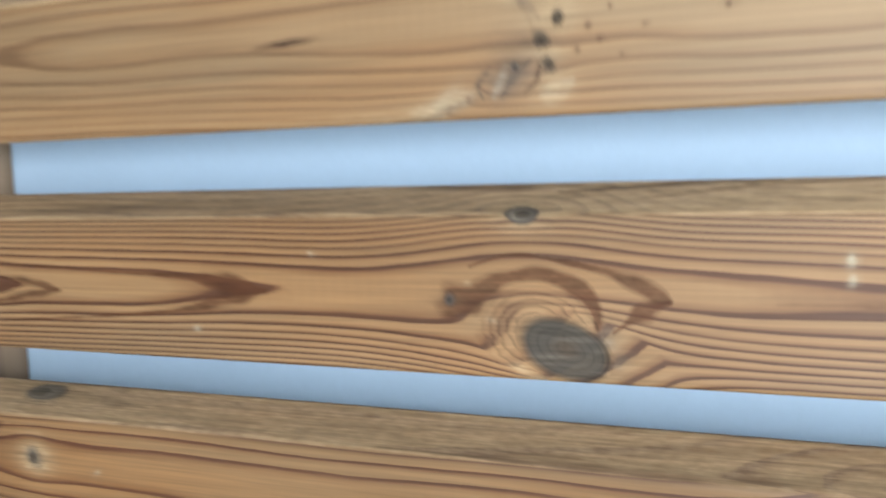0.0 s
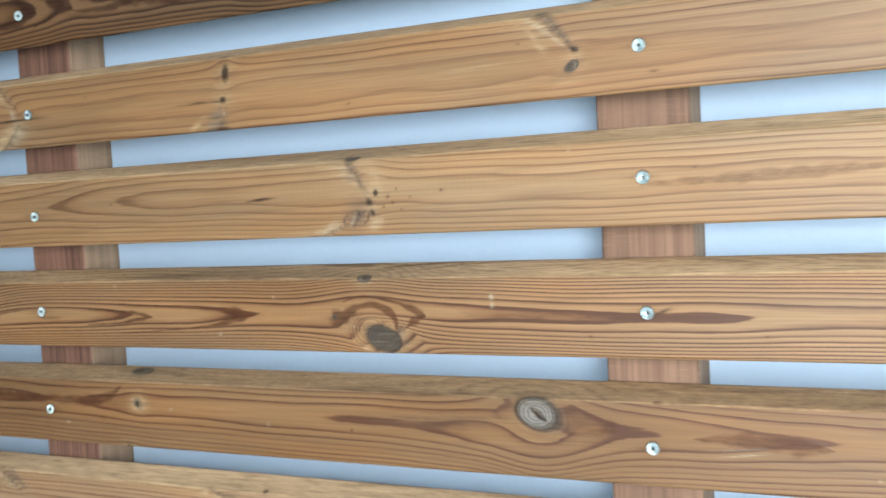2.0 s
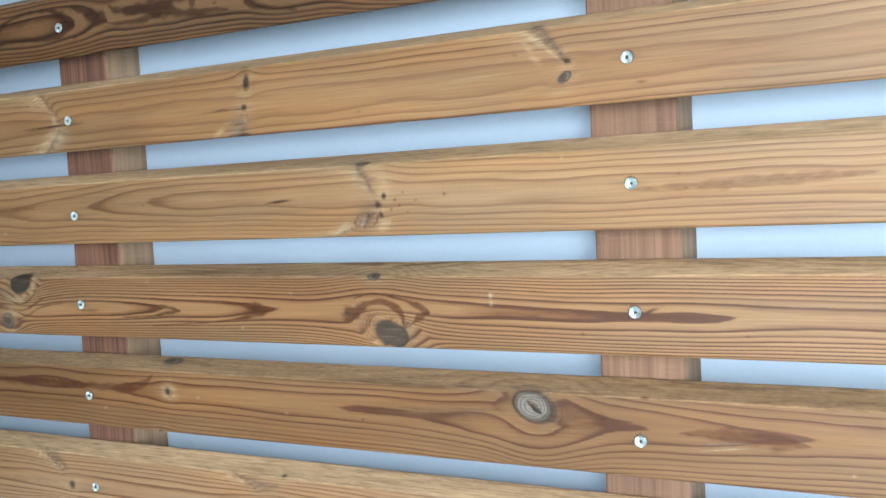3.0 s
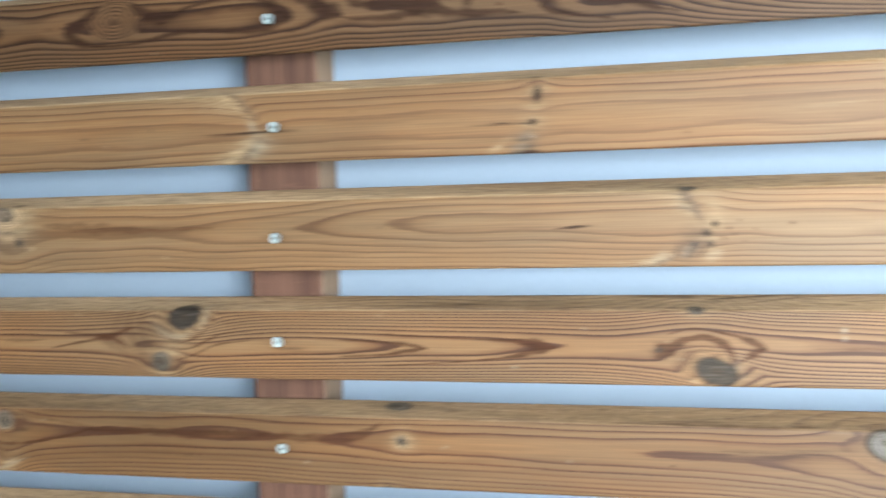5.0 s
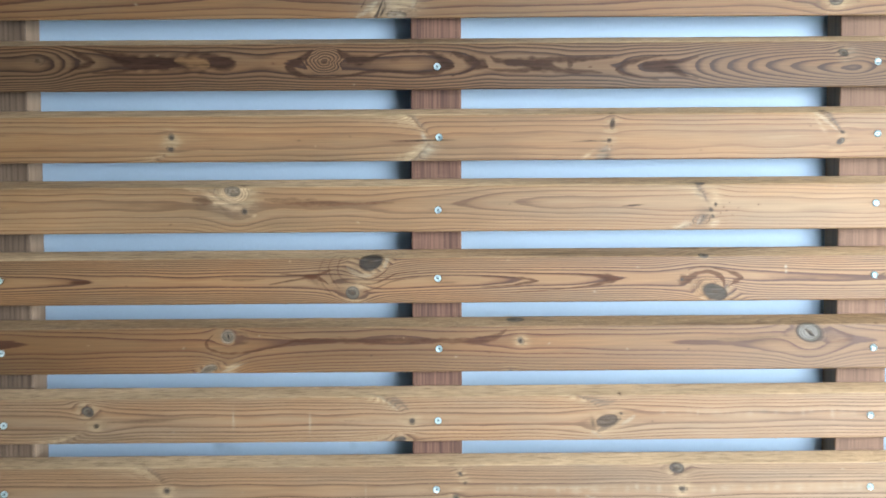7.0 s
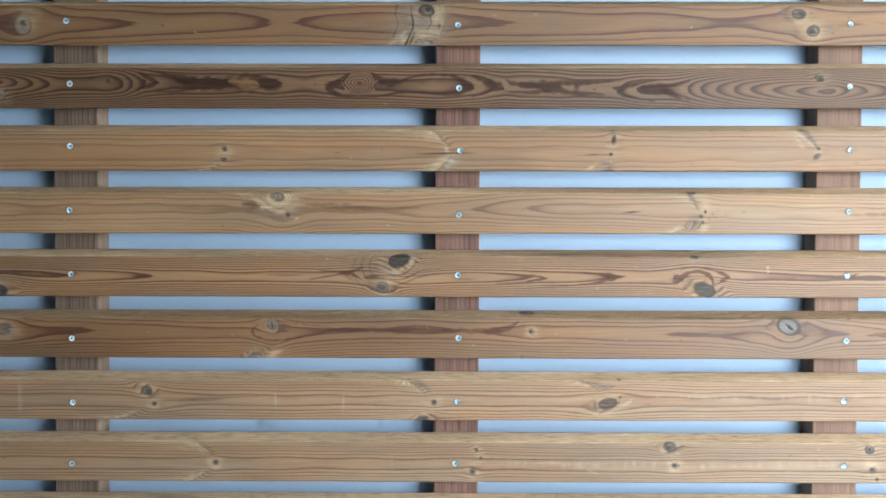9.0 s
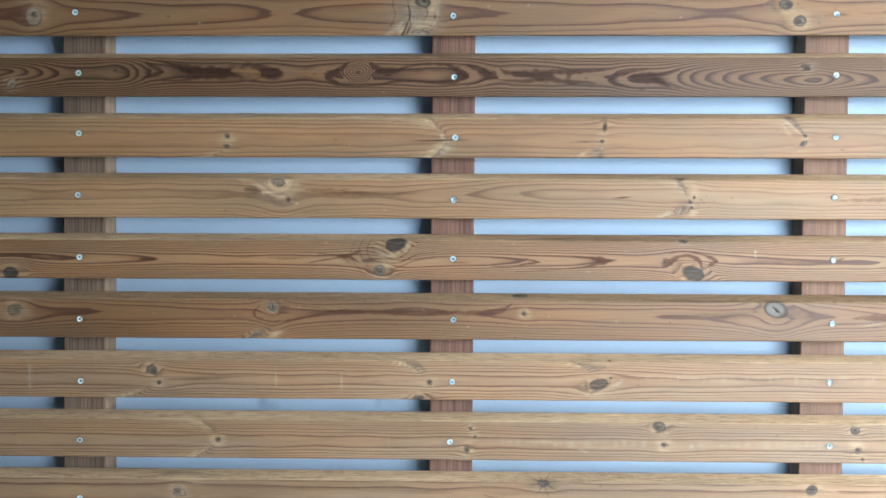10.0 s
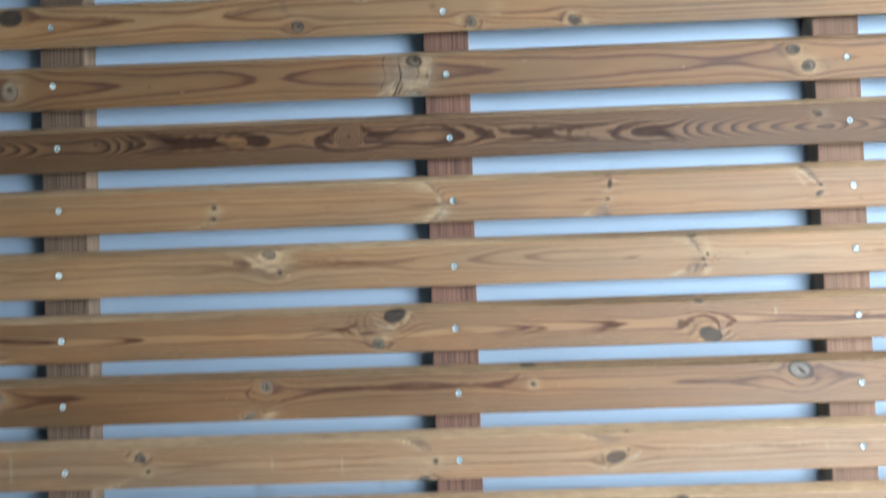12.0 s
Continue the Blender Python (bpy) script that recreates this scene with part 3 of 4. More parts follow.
def screw(x, v, parent, rng):
    ob = new("screw", SCREW)
    ob.matrix_world = parent.matrix_world @ pose(x, 0.0, v, rng.uniform(-3, 3), rng.uniform(0, 60), rng.uniform(-3, 3))
    bpy.context.view_layer.update()
    return under(tagged(ob, label="bright zinc screw head"), parent)


PITCH, LOW = 0.0966, 1.367


def bottom_of(row):
    """Lower front edge of a board, counted from the top; the fifth is at eye height."""
    return LOW + (5 - row) * PITCH


# ---- the boards, from the top ----
# unseen board, added above the others so that light falls on them alike
board(
    bottom_of(-1), PINE_PLAIN, "tan oiled pine board, unseen, added to carry on the slats", 0.030, 0.0030, [(-1.0, 9.0), (0.0, 9.5), (1.1, 9.2)],
    knots=[(-0.30, 0.030, 0.009, 0.007, 0, "slate", 0.8), (0.42, 0.040, 0.007, 0.006, 10, "grey", 0.8)],
    screws=[(-0.602, 0.031), (-0.003, 0.031), (0.600, 0.031)], seed=31, strips=26,
)
board(
    bottom_of(0), PINE_TAN, "tan oiled pine board, unseen, added to carry on the slats with dark loose knots near its lower edge", 0.037, 0.0038,
    [(-1.0, 8.7), (-0.70, 9.2), (-0.476, 10.0), (-0.40, 10.5), (-0.338, 10.0), (-0.25, 9.4), (-0.10, 9.2), (0.20, 9.3), (1.1, 9.6)],
    knots=[(-0.667, 0.050, 0.017, 0.013, 0, "slate", 0.6), (-0.224, 0.016, 0.0095, 0.0085, 0, "slate", 0.7), (0.040, 0.012, 0.0095, 0.008, -35, "grey", 1.0), (0.196, 0.010, 0.011, 0.008, -30, "slate", 1.0), (-0.125, 0.056, 0.005, 0.003, 30, "brown", 0.8), (0.62, 0.04, 0.006, 0.005, 0, "slate", 0.8)],
    marks=[(-0.018, 0.040, 0.006, 0.005, 0, "rust", 0.5), (0.203, 0.008, 0.011, 0.0016, -40, "black", 0.9), (0.050, 0.019, 0.010, 0.0012, -50, "dark", 0.7), (0.075, 0.030, 0.016, 0.010, 30, "pale", 0.35)],
    strokes=[
        ("russet", 0.55, [(-0.640, 0.0480, 0.0006), (-0.560, 0.0460, 0.0009), (-0.510, 0.0400, 0.0030), (-0.476, 0.0370, 0.0008)]),
        ("russet", 0.55, [(-0.641, 0.0310, 0.0006), (-0.560, 0.0310, 0.0009), (-0.510, 0.0355, 0.0026), (-0.476, 0.0370, 0.0008)]),
        ("russet", 0.50, [(-0.247, 0.0580, 0.0006), (-0.305, 0.0490, 0.0012), (-0.336, 0.0390, 0.0028), (-0.310, 0.0310, 0.0012), (-0.250, 0.0280, 0.0005)]),
        ("taupe", 0.50, [(-0.240, 0.0620, 0.0020), (-0.248, 0.0480, 0.0050), (-0.232, 0.0330, 0.0020)]),
    ],
    screws=[(-0.606, 0.031), (-0.003, 0.031), (0.600, 0.031)], seed=30, strips=34,
)
board(
    bottom_of(1), PINE_ORANGE, "golden oiled pine board with one large cracked pale knot", 0.034, 0.0042,
    [(-1.0, 8.4), (-0.70, 9.0), (-0.509, 9.97), (-0.42, 10.30), (-0.33, 10.62), (-0.259, 10.88), (-0.19, 10.62), (-0.10, 10.1), (0.0, 9.8), (0.20, 10.2), (0.35, 10.6), (0.424, 10.85), (0.50, 10.4), (1.1, 9.6)],
    knots=[(-0.672, 0.035, 0.012, 0.013, 20, "ash", 1.0), (-0.047, 0.054, 0.012, 0.009, -40, "dark", 0.8), (-0.055, 0.004, 0.012, 0.006, 0, "ash", 0.8), (-0.030, 0.030, 0.004, 0.004, 0, "brown", 0.5), (0.522, 0.048, 0.011, 0.008, -15, "slate", 0.7), (0.543, 0.021, 0.0105, 0.009, 15, "slate", 1.0)],
    marks=[(-0.060, 0.032, 0.038, 0.040, 0, "chalk", 0.62), (-0.048, 0.030, 0.014, 0.022, 10, "taupe", 0.50), (-0.083, 0.040, 0.009, 0.018, 8, "taupe", 0.40), (-0.050, 0.016, 0.024, 0.014, 20, "pale", 0.5), (-0.034, 0.044, 0.010, 0.018, 0, "pale", 0.5), (-0.083, 0.010, 0.008, 0.007, 40, "pale", 0.7), (-0.073, 0.007, 0.010, 0.0022, 62, "black", 0.95), (-0.071, 0.036, 0.026, 0.0010, 96, "black", 0.8), (0.500, 0.034, 0.012, 0.022, 20, "ash", 0.4), (0.570, 0.026, 0.012, 0.010, 0, "ash", 0.45), (-0.455, 0.030, 0.003, 0.0016, -30, "dark", 0.6)],
    strokes=[
        ("black", 0.85, [(-0.073, 0.0490, 0.0005), (-0.069, 0.0340, 0.0008), (-0.076, 0.0136, 0.0010), (-0.081, 0.0020, 0.0026)]),
        ("umber", 0.60, [(-0.094, 0.0646, 0.0016), (-0.097, 0.0480, 0.0010), (-0.093, 0.0320, 0.0010), (-0.101, 0.0140, 0.0010)]),
        ("scuff", 0.45, [(-0.106, 0.0020, 0.0030), (-0.092, 0.0110, 0.0050), (-0.080, 0.0220, 0.0030)]),
        ("brown", 0.55, [(-0.030, 0.0640, 0.0020), (-0.022, 0.0360, 0.0016), (-0.032, 0.0120, 0.0015), (-0.055, 0.0020, 0.0010)]),
        ("umber", 0.50, [(-0.060, 0.0560, 0.0006), (-0.047, 0.0480, 0.0016), (-0.042, 0.0350, 0.0012), (-0.050, 0.0220, 0.0005)]),
        ("scuff", 0.35, [(-0.026, 0.0600, 0.0030), (-0.024, 0.0400, 0.0040), (-0.032, 0.0150, 0.0040)]),
        ("taupe", 0.50, [(0.496, 0.0620, 0.0030), (0.502, 0.0450, 0.0050), (0.515, 0.0300, 0.0050), (0.520, 0.0120, 0.0030)]),
    ],
    screws=[(-0.605, 0.0375), (-0.001, 0.031), (0.601, 0.033)], seed=11, strips=34,
)
board(
    bottom_of(2), PINE_DARK, "dark brown pine board with bold flame grain", [(-1.0, 0.036), (-0.30, 0.037), (-0.05, 0.035), (0.10, 0.034), (0.25, 0.030), (0.40, 0.0275), (0.57, 0.028), (1.1, 0.030)], 0.0033,
    [(-1.0, 2.0), (-0.76, 3.0), (-0.705, 4.0), (-0.684, 4.9), (-0.661, 5.9), (-0.637, 6.9), (-0.61, 7.5), (-0.58, 7.5), (-0.545, 7.4), (-0.53, 7.6), (-0.519, 7.95), (-0.505, 8.9), (-0.488, 9.9), (-0.470, 10.3), (-0.450, 10.6), (-0.440, 10.74), (-0.38, 10.78), (-0.355, 10.86), (-0.328, 11.10), (-0.301, 10.86), (-0.290, 10.80), (-0.273, 11.02), (-0.238, 11.35), (-0.205, 10.92), (-0.175, 10.65), (-0.13, 10.78), (-0.09, 10.70), (-0.03, 10.30), (0.020, 10.80), (0.034, 11.05), (0.055, 11.75), (0.075, 12.05), (0.10, 11.80), (0.15, 11.78), (0.19, 12.2), (0.245, 12.0), (0.265, 11.35), (0.285, 10.9), (0.325, 10.78), (0.345, 10.3), (0.365, 9.3), (0.39, 8.2), (0.415, 7.3), (0.44, 6.3), (0.47, 5.3), (0.50, 4.4), (0.53, 3.5), (0.567, 2.6), (0.60, 4.0), (0.64, 5.4), (0.80, 7.5), (1.1, 8.5)],
    knots=[(-0.541, 0.043, 0.006, 0.005, 0, "brown", 0), (-0.708, 0.020, 0.008, 0.008, 0, "ash", 0.6), (-0.1520, 0.0385, 0.0032, 0.0028, 0, "rust", 0), (0.554, 0.047, 0.0065, 0.0055, -25, "dark", 0.3), (0.700, 0.030, 0.010, 0.007, 0, "slate", 0.4)],
    marks=[(-0.020, 0.068, 0.006, 0.0025, 0, "black", 0.9), (0.565, 0.050, 0.010, 0.005, 30, "ash", 0.5), (0.560, 0.040, 0.016, 0.012, 30, "ash", 0.35)],
    strokes=[
        ("umber", 0.85, [(-0.5130, 0.0642, 0.0008), (-0.4750, 0.0572, 0.0012), (-0.4530, 0.0522, 0.0019), (-0.4370, 0.0472, 0.0039), (-0.4210, 0.0412, 0.0086), (-0.4000, 0.0382, 0.0101), (-0.3610, 0.0382, 0.0101), (-0.3230, 0.0392, 0.0117), (-0.2930, 0.0372, 0.0109), (-0.2810, 0.0372, 0.0078), (-0.2750, 0.0362, 0.0023)]),
        ("umber", 0.80, [(-0.4650, 0.0252, 0.0009), (-0.4380, 0.0262, 0.0016), (-0.4190, 0.0282, 0.0023), (-0.4070, 0.0312, 0.0039)]),
        ("amber", 0.92, [(-0.3530, 0.0412, 0.0023), (-0.3400, 0.0402, 0.0062), (-0.3270, 0.0382, 0.0086), (-0.3180, 0.0362, 0.0070), (-0.3100, 0.0342, 0.0031)]),
        ("umber", 0.80, [(-0.4920, 0.0542, 0.0012), (-0.4770, 0.0462, 0.0039), (-0.4640, 0.0392, 0.0023)]),
        ("umber", 0.80, [(-0.4640, 0.0392, 0.0016), (-0.4760, 0.0352, 0.0039), (-0.4950, 0.0292, 0.0012)]),
        ("umber", 0.85, [(-0.2050, 0.0322, 0.0008), (-0.1970, 0.0352, 0.0039), (-0.1850, 0.0412, 0.0055), (-0.1760, 0.0472, 0.0031), (-0.1680, 0.0542, 0.0012)]),
        ("umber", 0.85, [(-0.2050, 0.0322, 0.0008), (-0.1990, 0.0292, 0.0047), (-0.1890, 0.0222, 0.0039), (-0.1740, 0.0182, 0.0016), (-0.1430, 0.0172, 0.0012), (-0.1130, 0.0202, 0.0016), (-0.0940, 0.0242, 0.0025), (-0.0630, 0.0252, 0.0023), (-0.0250, 0.0222, 0.0023), (0.0020, 0.0242, 0.0031), (0.0180, 0.0302, 0.0031), (0.0240, 0.0312, 0.0008)]),
        ("umber", 0.85, [(-0.1330, 0.0542, 0.0016), (-0.1270, 0.0472, 0.0039), (-0.1160, 0.0422, 0.0062), (-0.1010, 0.0392, 0.0070), (-0.0900, 0.0422, 0.0039), (-0.0740, 0.0472, 0.0019), (-0.0510, 0.0512, 0.0019), (-0.0170, 0.0512, 0.0019), (0.0000, 0.0462, 0.0035), (0.0100, 0.0392, 0.0047), (0.0170, 0.0332, 0.0039), (0.0240, 0.0312, 0.0008)]),
        ("rust", 0.40, [(-0.0610, 0.0392, 0.0016), (-0.0540, 0.0412, 0.0031), (-0.0440, 0.0442, 0.0016)]),
        ("rust", 0.40, [(-0.0340, 0.0412, 0.0016), (-0.0260, 0.0432, 0.0031), (-0.0150, 0.0462, 0.0016)]),
        ("umber", 0.82, [(0.0220, 0.0502, 0.0016), (0.0350, 0.0442, 0.0039), (0.0490, 0.0382, 0.0070), (0.0600, 0.0342, 0.0062), (0.0690, 0.0302, 0.0016)]),
        ("umber", 0.82, [(0.0690, 0.0302, 0.0012), (0.0580, 0.0292, 0.0031), (0.0370, 0.0232, 0.0012), (0.0210, 0.0182, 0.0008)]),
        ("umber", 0.80, [(0.0740, 0.0442, 0.0012), (0.0830, 0.0382, 0.0031), (0.1020, 0.0372, 0.0039), (0.1210, 0.0352, 0.0062), (0.1380, 0.0332, 0.0094), (0.1510, 0.0312, 0.0078), (0.1640, 0.0262, 0.0039), (0.1840, 0.0232, 0.0035), (0.2060, 0.0232, 0.0023), (0.2250, 0.0212, 0.0008)]),
        ("umber", 0.78, [(0.0690, 0.0282, 0.0008), (0.0890, 0.0252, 0.0019), (0.1170, 0.0252, 0.0031), (0.1410, 0.0282, 0.0031)]),
        ("umber", 0.78, [(0.1370, 0.0372, 0.0031), (0.1600, 0.0392, 0.0039), (0.1840, 0.0392, 0.0039), (0.2100, 0.0402, 0.0023), (0.2400, 0.0422, 0.0008)]),
        ("umber", 0.70, [(0.1800, 0.0372, 0.0023), (0.1820, 0.0332, 0.0031), (0.1800, 0.0302, 0.0008)]),
        ("russet", 0.70, [(0.2070, 0.0292, 0.0008), (0.2100, 0.0292, 0.0016), (0.2110, 0.0292, 0.0008)]),
        ("umber", 0.80, [(0.2440, 0.0252, 0.0008), (0.2490, 0.0282, 0.0027), (0.2610, 0.0352, 0.0039), (0.2790, 0.0392, 0.0023), (0.3060, 0.0442, 0.0008)]),
        ("umber", 0.80, [(0.2440, 0.0252, 0.0008), (0.2550, 0.0202, 0.0031), (0.2750, 0.0152, 0.0016), (0.3020, 0.0112, 0.0008)]),
        ("umber", 0.84, [(0.2800, 0.0292, 0.0016), (0.2870, 0.0302, 0.0055), (0.3020, 0.0302, 0.0078), (0.3170, 0.0282, 0.0070), (0.3270, 0.0232, 0.0047), (0.3380, 0.0172, 0.0019), (0.3560, 0.0132, 0.0008)]),
        ("umber", 0.80, [(0.3070, 0.0342, 0.0039), (0.3330, 0.0362, 0.0023), (0.3560, 0.0422, 0.0010)]),
    ],
    screws=[(-0.600, 0.0375), (0.001, 0.031), (0.601, 0.034)], swirls=[(-0.1520, 0.0390, 0.0250, 0.0175, -8, 5)], edge=8.0, seed=12, wave=1.3,
)
board(
    bottom_of(3), PINE_PLAIN, "light tan pine board with faint straight grain and a split at one screw", 0.028, 0.0024,
    [(-1.0, 23.0), (-0.75, 23.2), (-0.30, 23.5), (0.0, 23.6), (0.30, 23.4), (0.50, 23.5), (1.1, 23.7)],
    knots=[(-0.361, 0.033, 0.0055, 0.0045, -40, "slate", 1.1), (-0.362, 0.018, 0.006, 0.0045, 0, "slate", 1.1), (0.239, 0.049, 0.0036, 0.0085, -12, "black", 0.6), (0.235, 0.0265, 0.0045, 0.0038, 0, "black", 0.7), (0.5545, 0.0355, 0.0030, 0.0026, 0, "dark", 0.7), (0.5515, 0.0235, 0.0062, 0.0042, 32, "slate", 0.7)],
    marks=[(0.229, 0.010, 0.012, 0.0090, 40, "ash", 0.8), (0.233, 0.006, 0.006, 0.005, 30, "slate", 0.5), (0.205, 0.006, 0.014, 0.003, 35, "pale", 0.5), (-0.018, 0.034, 0.008, 0.0030, -70, "scuff", 0.6), (-0.015, 0.013, 0.012, 0.0080, 48, "scuff", 0.60), (-0.036, 0.008, 0.020, 0.0055, 38, "pale", 0.7), (-0.026, 0.0275, 0.034, 0.0013, 1, "umber", 0.85), (0.008, 0.0280, 0.016, 0.0012, 0, "black", 0.85), (-0.020, 0.0275, 0.012, 0.0011, 2, "black", 0.8), (0.205, 0.025, 0.022, 0.0009, 0, "rust", 0.6), (0.238, 0.065, 0.006, 0.0026, 0, "black", 0.95), (0.228, 0.001, 0.013, 0.0024, 0, "umber", 0.95), (0.525, 0.044, 0.020, 0.004, -55, "pale", 0.3), (0.612, 0.014, 0.004, 0.0009, 0, "rust", 0.8), (0.470, 0.029, 0.030, 0.002, 4, "pale", 0.35)],
    strokes=[("taupe", 0.85, [(0.527, 0.0680, 0.0075), (0.537, 0.0570, 0.0065), (0.546, 0.0460, 0.0040), (0.553, 0.0365, 0.0014)]), ("slate", 0.45, [(0.533, 0.0640, 0.0010), (0.540, 0.0540, 0.0018), (0.549, 0.0420, 0.0010)]), ("scuff", 0.45, [(0.515, 0.0640, 0.0020), (0.528, 0.0540, 0.0022), (0.540, 0.0440, 0.0014), (0.550, 0.0350, 0.0008)]), ("ash", 0.55, [(0.222, 0.0020, 0.0070), (0.226, 0.0100, 0.0050), (0.232, 0.0190, 0.0022)]), ("black", 0.75, [(0.195, 0.0268, 0.0003), (0.215, 0.0258, 0.0006), (0.232, 0.0250, 0.0008)])],
    screws=[(-0.600, 0.038), (0.003, 0.032), (0.602, 0.033)], fans=[(-0.010, 0.030, -0.046, 0.066, 0.030, 1.0), (-0.012, 0.026, -0.034, 0.0, 0.016, 0.9), (-0.369, 0.014, -0.392, 0.0, 0.014, 0.6), (0.552, 0.030, 0.520, 0.066, 0.018, 0.5)], seed=13, wave=0.8,
)
board(
    bottom_of(4), PINE_PALE, "light tan pine board with small black knot holes and a pale knot", [(-1.0, 0.036), (-0.05, 0.038), (0.12, 0.041), (0.30, 0.037), (0.60, 0.031), (1.1, 0.030)], 0.0033,
    [(-1.0, 9.3), (-0.75, 9.5), (-0.40, 9.75), (-0.30, 9.88), (-0.23, 9.93), (-0.14, 9.93), (-0.05, 9.42), (0.035, 8.9), (0.095, 7.98), (0.13, 7.72), (0.20, 7.5), (0.45, 7.3), (0.70, 7.3), (1.1, 7.2)],
    knots=[(-0.281, 0.0550, 0.0200, 0.0140, -12, "top_light_pale_wood", -0.45), (-0.279, 0.0568, 0.0105, 0.0075, -20, "ash", 0.7), (-0.263, 0.0294, 0.0045, 0.0042, 0, "slate", 0.7), (0.361, 0.066, 0.007, 0.004, 0, "slate", 0.5), (0.381, 0.0344, 0.0024, 0.0032, 0, "dark", 0.5), (0.3745, 0.0274, 0.0036, 0.0036, 0, "dark", 0.5), (0.3775, 0.0184, 0.0022, 0.0023, 0, "dark", 0.5), (0.3645, 0.0185, 0.0022, 0.0020, 0, "slate", 0.2)],
    marks=[(-0.285, 0.044, 0.032, 0.024, -20, "ash", 0.5), (-0.258, 0.050, 0.014, 0.018, -20, "pale", 0.6), (-0.300, 0.046, 0.010, 0.014, 30, "pale", 0.5), (-0.320, 0.042, 0.012, 0.007, 45, "brown", 0.35), (-0.298, 0.038, 0.016, 0.0022, -42, "brown", 0.5), (-0.266, 0.067, 0.006, 0.0022, 0, "black", 0.7), (0.268, 0.034, 0.0140, 0.0013, 4, "umber", 0.85), (0.270, 0.0348, 0.007, 0.0007, 4, "black", 0.7), (0.392, 0.031, 0.0012, 0.0012, 0, "rust", 0.8), (0.400, 0.037, 0.0010, 0.0010, 0, "rust", 0.7), (0.396, 0.026, 0.0010, 0.0010, 0, "rust", 0.8), (0.412, 0.030, 0.0010, 0.0009, 0, "rust", 0.6), (0.404, 0.020, 0.0010, 0.0010, 0, "rust", 0.6), (0.357, 0.052, 0.012, 0.007, -60, "ash", 0.65), (0.367, 0.042, 0.008, 0.005, -70, "ash", 0.45), (0.380, 0.050, 0.012, 0.006, -50, "pale", 0.4), (0.362, 0.0140, 0.0140, 0.0095, 25, "taupe", 0.80), (0.335, 0.006, 0.010, 0.004, 40, "scuff", 0.35), (0.378, 0.010, 0.010, 0.006, 20, "pale", 0.4), (0.440, 0.034, 0.0016, 0.0014, 0, "rust", 0.8), (0.388, 0.023, 0.0014, 0.0014, 0, "rust", 0.7)],
    strokes=[
        ("russet", 0.55, [(-0.331, 0.0450, 0.0030), (-0.318, 0.0440, 0.0045), (-0.306, 0.0415, 0.0012)]),
        ("top_light_pale_wood", 0.40, [(-0.345, 0.0620, 0.0020), (-0.318, 0.0570, 0.0040), (-0.300, 0.0430, 0.0050), (-0.275, 0.0330, 0.0050), (-0.250, 0.0240, 0.0030)]),
        ("taupe", 0.45, [(-0.302, 0.0620, 0.0008), (-0.305, 0.0530, 0.0012), (-0.293, 0.0450, 0.0012), (-0.276, 0.0430, 0.0008)]),
        ("russet", 0.42, [(-0.235, 0.0455, 0.0015), (-0.190, 0.0415, 0.0045), (-0.120, 0.0395, 0.0030), (-0.060, 0.0400, 0.0008)]),
        ("taupe", 0.70, [(0.356, 0.0640, 0.0030), (0.360, 0.0540, 0.0050), (0.368, 0.0430, 0.0026), (0.374, 0.0350, 0.0012)]),
        ("slate", 0.62, [(0.3520, 0.0070, 0.0008), (0.3500, 0.0125, 0.0016), (0.3545, 0.0185, 0.0010)]),
        ("slate", 0.60, [(0.3590, 0.0080, 0.0008), (0.3640, 0.0150, 0.0022), (0.3705, 0.0205, 0.0008)]),
        ("chalk", 0.65, [(0.3560, 0.0080, 0.0010), (0.3585, 0.0130, 0.0020), (0.3610, 0.0190, 0.0012)]),
        ("umber", 0.55, [(0.3680, 0.0090, 0.0005), (0.3725, 0.0130, 0.0011), (0.3735, 0.0190, 0.0005)]),
        ("scuff", 0.30, [(0.325, 0.0020, 0.0030), (0.339, 0.0062, 0.0042), (0.348, 0.0100, 0.0020)]),
        ("scuff", 0.25, [(0.376, 0.0080, 0.0030), (0.382, 0.0100, 0.0036), (0.386, 0.0130, 0.0012)]),
        ("russet", 0.40, [(0.60, 0.0300, 0.0010), (0.66, 0.0310, 0.0035), (0.72, 0.0330, 0.0040), (0.77, 0.0350, 0.0010)]),
    ],
    screws=[(-0.602, 0.036), (0.001, 0.0295), (0.601, 0.035)], bends=[(-0.272, 0.030, 0.036, 0.011, -1), (0.366, 0.040, 0.030, 0.006, 1)], fans=[(0.370, 0.030, 0.350, 0.066, 0.016, 0.5), (0.352, 0.014, 0.325, 0.0, 0.018, 0.6)], seed=14, strips=70,
)
